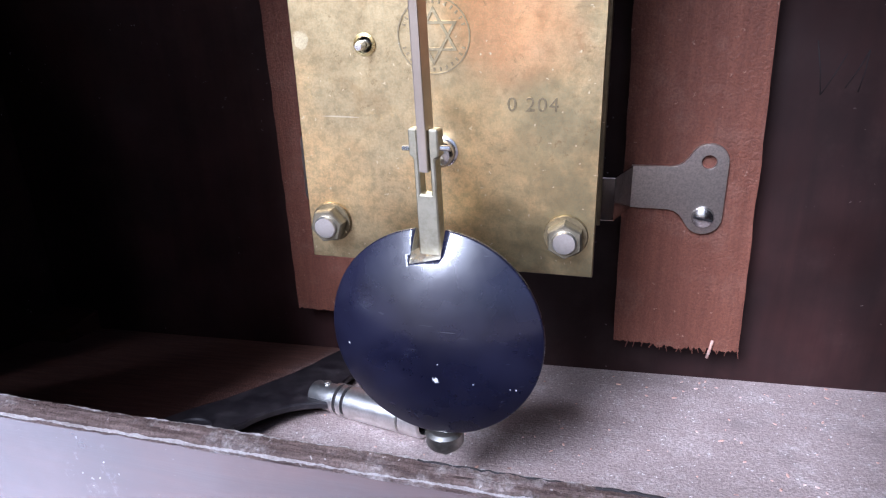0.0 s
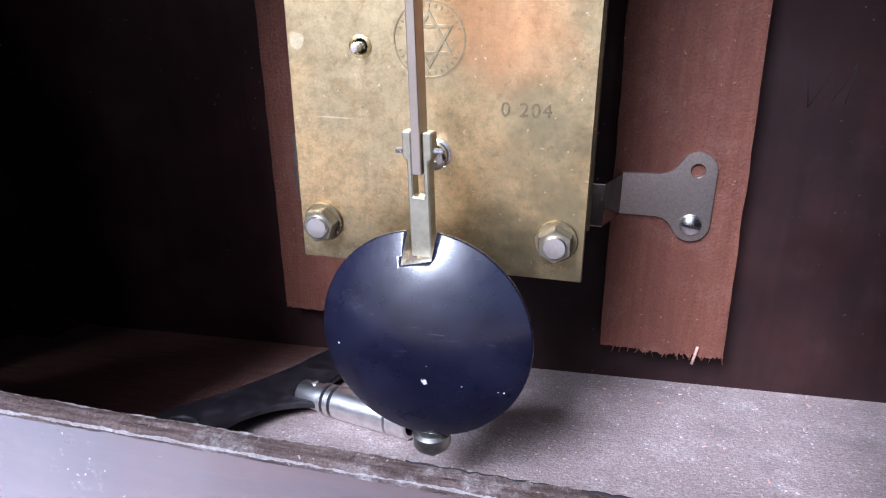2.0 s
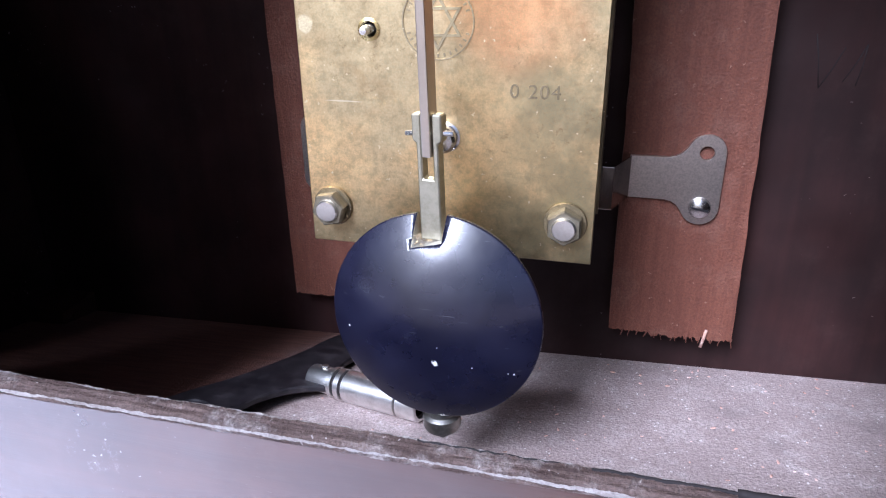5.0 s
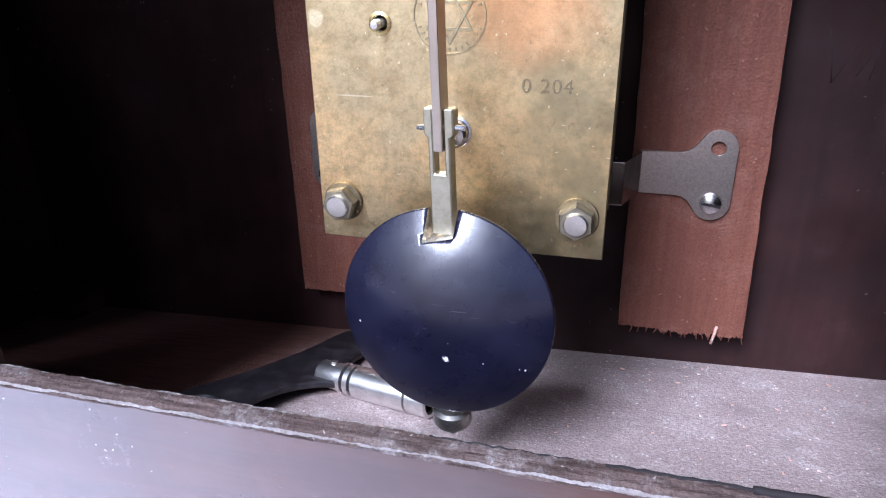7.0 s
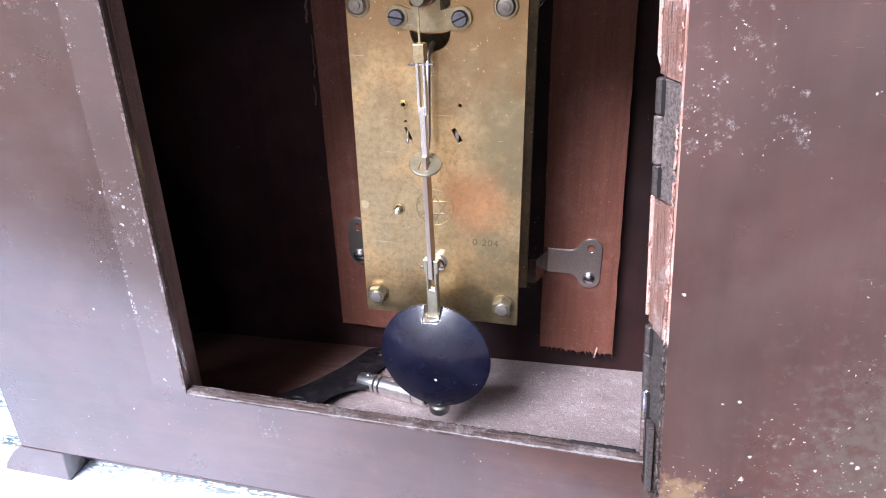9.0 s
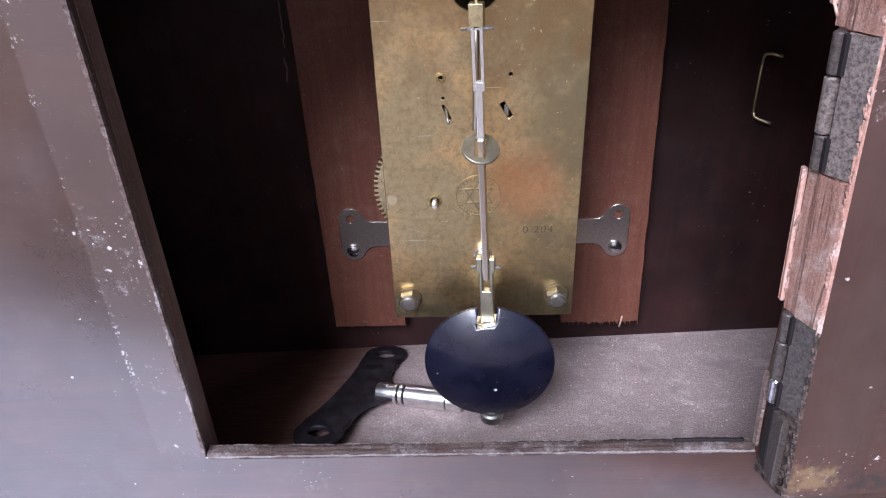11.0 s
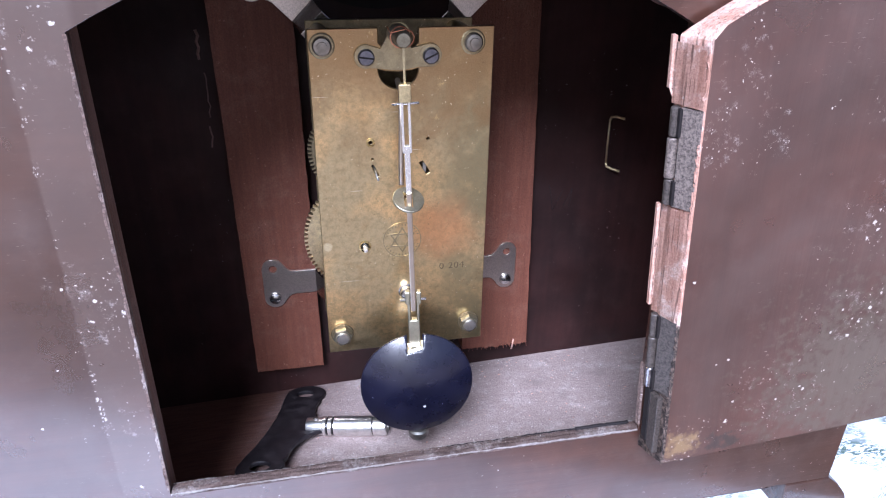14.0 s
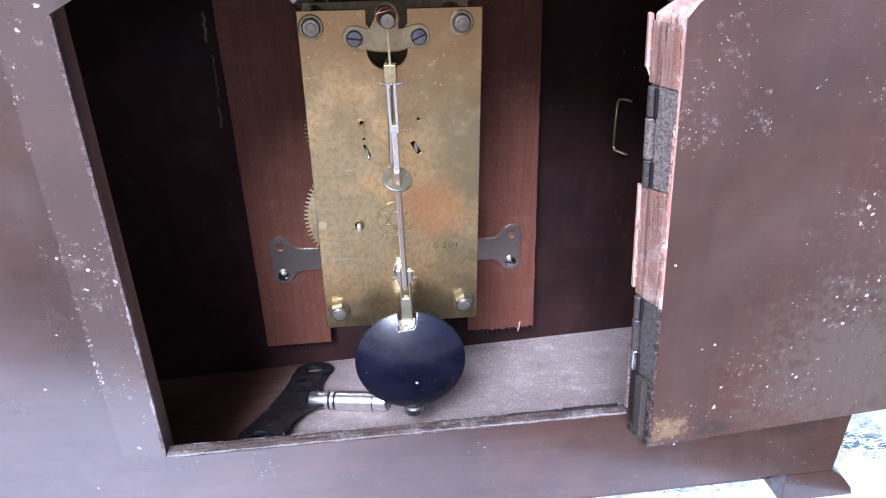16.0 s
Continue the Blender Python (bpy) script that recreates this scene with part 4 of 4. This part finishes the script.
hung("lower_pin", wire([(-0.0055, 0, -0.1055), (0.0055, 0, -0.1050)], 0.0006, 8), POLISHED)
# lens-shaped bob with a notch at its top
bm = bmesh.new()
N, K = 96, 10
rows = []
for sgn in (-1, 1):
    front = []
    for k in range(K + 1):
        front.append([])
        for i in range(N):
            a = 2 * math.pi * i / N
            r = R * math.sin(math.pi / 2 * (K - k) / K) if k < K else 0.0
            y = sgn * H * (1 - (r / R) ** 2) + sgn * 0.0005
            front[-1].append((r * math.sin(a), y, BZ + r * math.cos(a)))
    rows.append(front)
grid = []
for front in rows:
    g = []
    for k, ringp in enumerate(front):
        g.append([bm.verts.new(p) for p in ringp] if k < K else [bm.verts.new(ringp[0])])
    grid.append(g)
for g in grid:
    for k in range(K):
        for i in range(N):
            q = list(dict.fromkeys([g[k][i], g[k][(i + 1) % N], g[k + 1][(i + 1) % len(g[k + 1])], g[k + 1][i % len(g[k + 1])]]))
            bm.faces.new(q)
for i in range(N):
    bm.faces.new((grid[0][0][i], grid[0][0][(i + 1) % N], grid[1][0][(i + 1) % N], grid[1][0][i]))
bmesh.ops.recalc_face_normals(bm, faces=bm.faces)
bmesh.ops.transform(bm, matrix=BOB_LEAN, verts=bm.verts)
bob = hung("bob", smooth(bm, 60), (BOB_PAINT, POLISHED), None, "blue-black painted lens-shaped bob with bare rim chips")
cut = slab((-0.0034, -0.02, BZ + R - 0.0062), (0.0034, 0.02, BZ + R + 0.01), 0.0)
for v in cut.verts:
    if v.co.z < BZ + R:
        v.co.z += 0.20 * v.co.x
bmesh.ops.transform(cut, matrix=HANG, verts=cut.verts)
cutter = part("cutter", cut, POLISHED, None)
mod = bob.modifiers.new("notch", "BOOLEAN")
mod.object, mod.operation, mod.solver = cutter, "DIFFERENCE", "EXACT"
mod.material_mode = "TRANSFER"
bpy.context.view_layer.update()
done = bpy.data.meshes.new_from_object(bob.evaluated_get(bpy.context.evaluated_depsgraph_get()))
bob.modifiers.clear()
bob.data = done
bpy.data.objects.remove(cutter)
prof = [(0, -0.1715), (0.0036, -0.1718), (0.0045, -0.1728), (0.0046, -0.1742), (0.0037, -0.1748), (0.0037, -0.1756), (0.0047, -0.1762), (0.0048, -0.1790), (0.0044, -0.1798), (0.0028, -0.1806), (0.0012, -0.1810), (0.0011, -0.1828), (0, -0.1832)]
hung("rating_nut", lathe(prof, Matrix(), 28), GREY_STEEL, None, "ridged steel rating nut")

# ---- the winding key on the floor board ----
KEY = Matrix.Translation(on_floor(-0.0497, 0.0647)) @ pose(0, 0, 0, TILT_DEG, CROSS_DEG) @ pose(0, 0, 0, 0, 0, -16) @ pose(-0.0188, 0.0028, 0.0010, -4)
key = thing("winding_key", on_floor(-0.0637, 0.0713), "black iron winding key with nickel barrel on dusty board", "key")


def laid(name, bm, material, parent=None, label=""):
    bmesh.ops.transform(bm, matrix=KEY, verts=bm.verts)
    return part(name, bm, material, parent or key, label)


half = [(0.0280, 0.0040), (0.0250, 0.0058), (0.0220, 0.0088), (0.0194, 0.0130), (0.0178, 0.0180), (0.0170, 0.0240), (0.0176, 0.0300)]
half += [(0.0070 + 0.0113 * math.cos(radians(a)), 0.0378 + 0.0108 * math.sin(radians(a))) for a in range(-32, 197, 19)]
half += [(-0.0034, 0.0290), (-0.0018, 0.0200), (-0.0010, 0.0090)]
loop = half + [(x, -z) for x, z in reversed(half)]
eyes = [[(0.0070 + 0.0048 * math.cos(radians(a)), s * 0.0378 + 0.0037 * math.sin(radians(a))) for a in range(0, 360, 20)] for s in (1, -1)]
bm = sheet([loop] + eyes, -0.0011, 0.0011, 0.0005)
bmesh.ops.transform(bm, matrix=pose(0, 0, 0.0030, -90), verts=bm.verts)
laid("grip", smooth(bm, 40), KEY_IRON, None, "black iron grip with two eyes")
prof = [(0, 0.0), (0.0041, 0.0), (0.0043, 0.0006), (0.0043, 0.0085), (0.0050, 0.0090), (0.0050, 0.0104), (0.0033, 0.0106), (0.0033, 0.0114), (0.0050, 0.0116), (0.0050, 0.0134), (0.0033, 0.0136), (0.0033, 0.0144), (0.0050, 0.0146),
        (0.0050, 0.0340), (0.0042, 0.0342), (0.0042, 0.0347), (0.0050, 0.0348), (0.0049, 0.0412), (0.0046, 0.0416), (0.0038, 0.0416), (0.0034, 0.0402), (0.0032, 0.0250), (0, 0.0248)]
laid("barrel", lathe(prof, pose(0.0188, 0, 0.0040, 0, 90, 0), 32), BARREL_NICKEL, None, "worn nickel barrel with turned rings")
# black rings darken the turned grooves
for h in (0.0110, 0.0140, 0.03445):
    laid("ring_groove", lathe([(0.0030, h - 0.0004), (0.0044, h - 0.0004), (0.0044, h + 0.0004), (0.0030, h + 0.0004)], pose(0.0188, 0, 0.0040, 0, 90, 0), 32), BLACK, None, "black ring in the turned groove")
# black lining puts the hollow's shade into its colour
laid("bore_shade", lathe([(0.0035, 0.0262), (0.0035, 0.0404), (0.0029, 0.0404), (0.0029, 0.0264), (0, 0.0264), (0, 0.0262)], pose(0.0188, 0, 0.0040, 0, 90, 0), 24), BLACK, None, "black lining for the shade in the barrel's hollow")
laid("rivet", lathe([(0.0012, 0), (0.0012, 0.0006), (0, 0.0008)], pose(0.0235, 0, 0.0082), 12), GREY_STEEL)

# ---- dust on the floor board ----
rng = random.Random(21)
crumbs = None
for i in range(220):
    x, y = rng.uniform(-0.05, 0.19), rng.uniform(0.03, 0.118)
    r = rng.choice((0.00015, 0.0002, 0.0003)) * rng.uniform(0.7, 1.5)
    c = bmesh.new()
    bmesh.ops.create_icosphere(c, subdivisions=1, radius=r)
    bmesh.ops.transform(c, matrix=Matrix.Translation(on_floor(x, y, r * 0.4)) @ pose(0, 0, 0, 0, 0, rng.uniform(0, 180)) @ Matrix.Diagonal((rng.uniform(0.8, 3.0), 1, 0.7, 1)), verts=c.verts)
    crumbs = join(crumbs, c)
dust = part("dust_crumbs", crumbs, EDGE_WOOD, None)
tagged(dust, "pale dust crumbs strewn over the wooden floor board", "dust", kind="stuff")
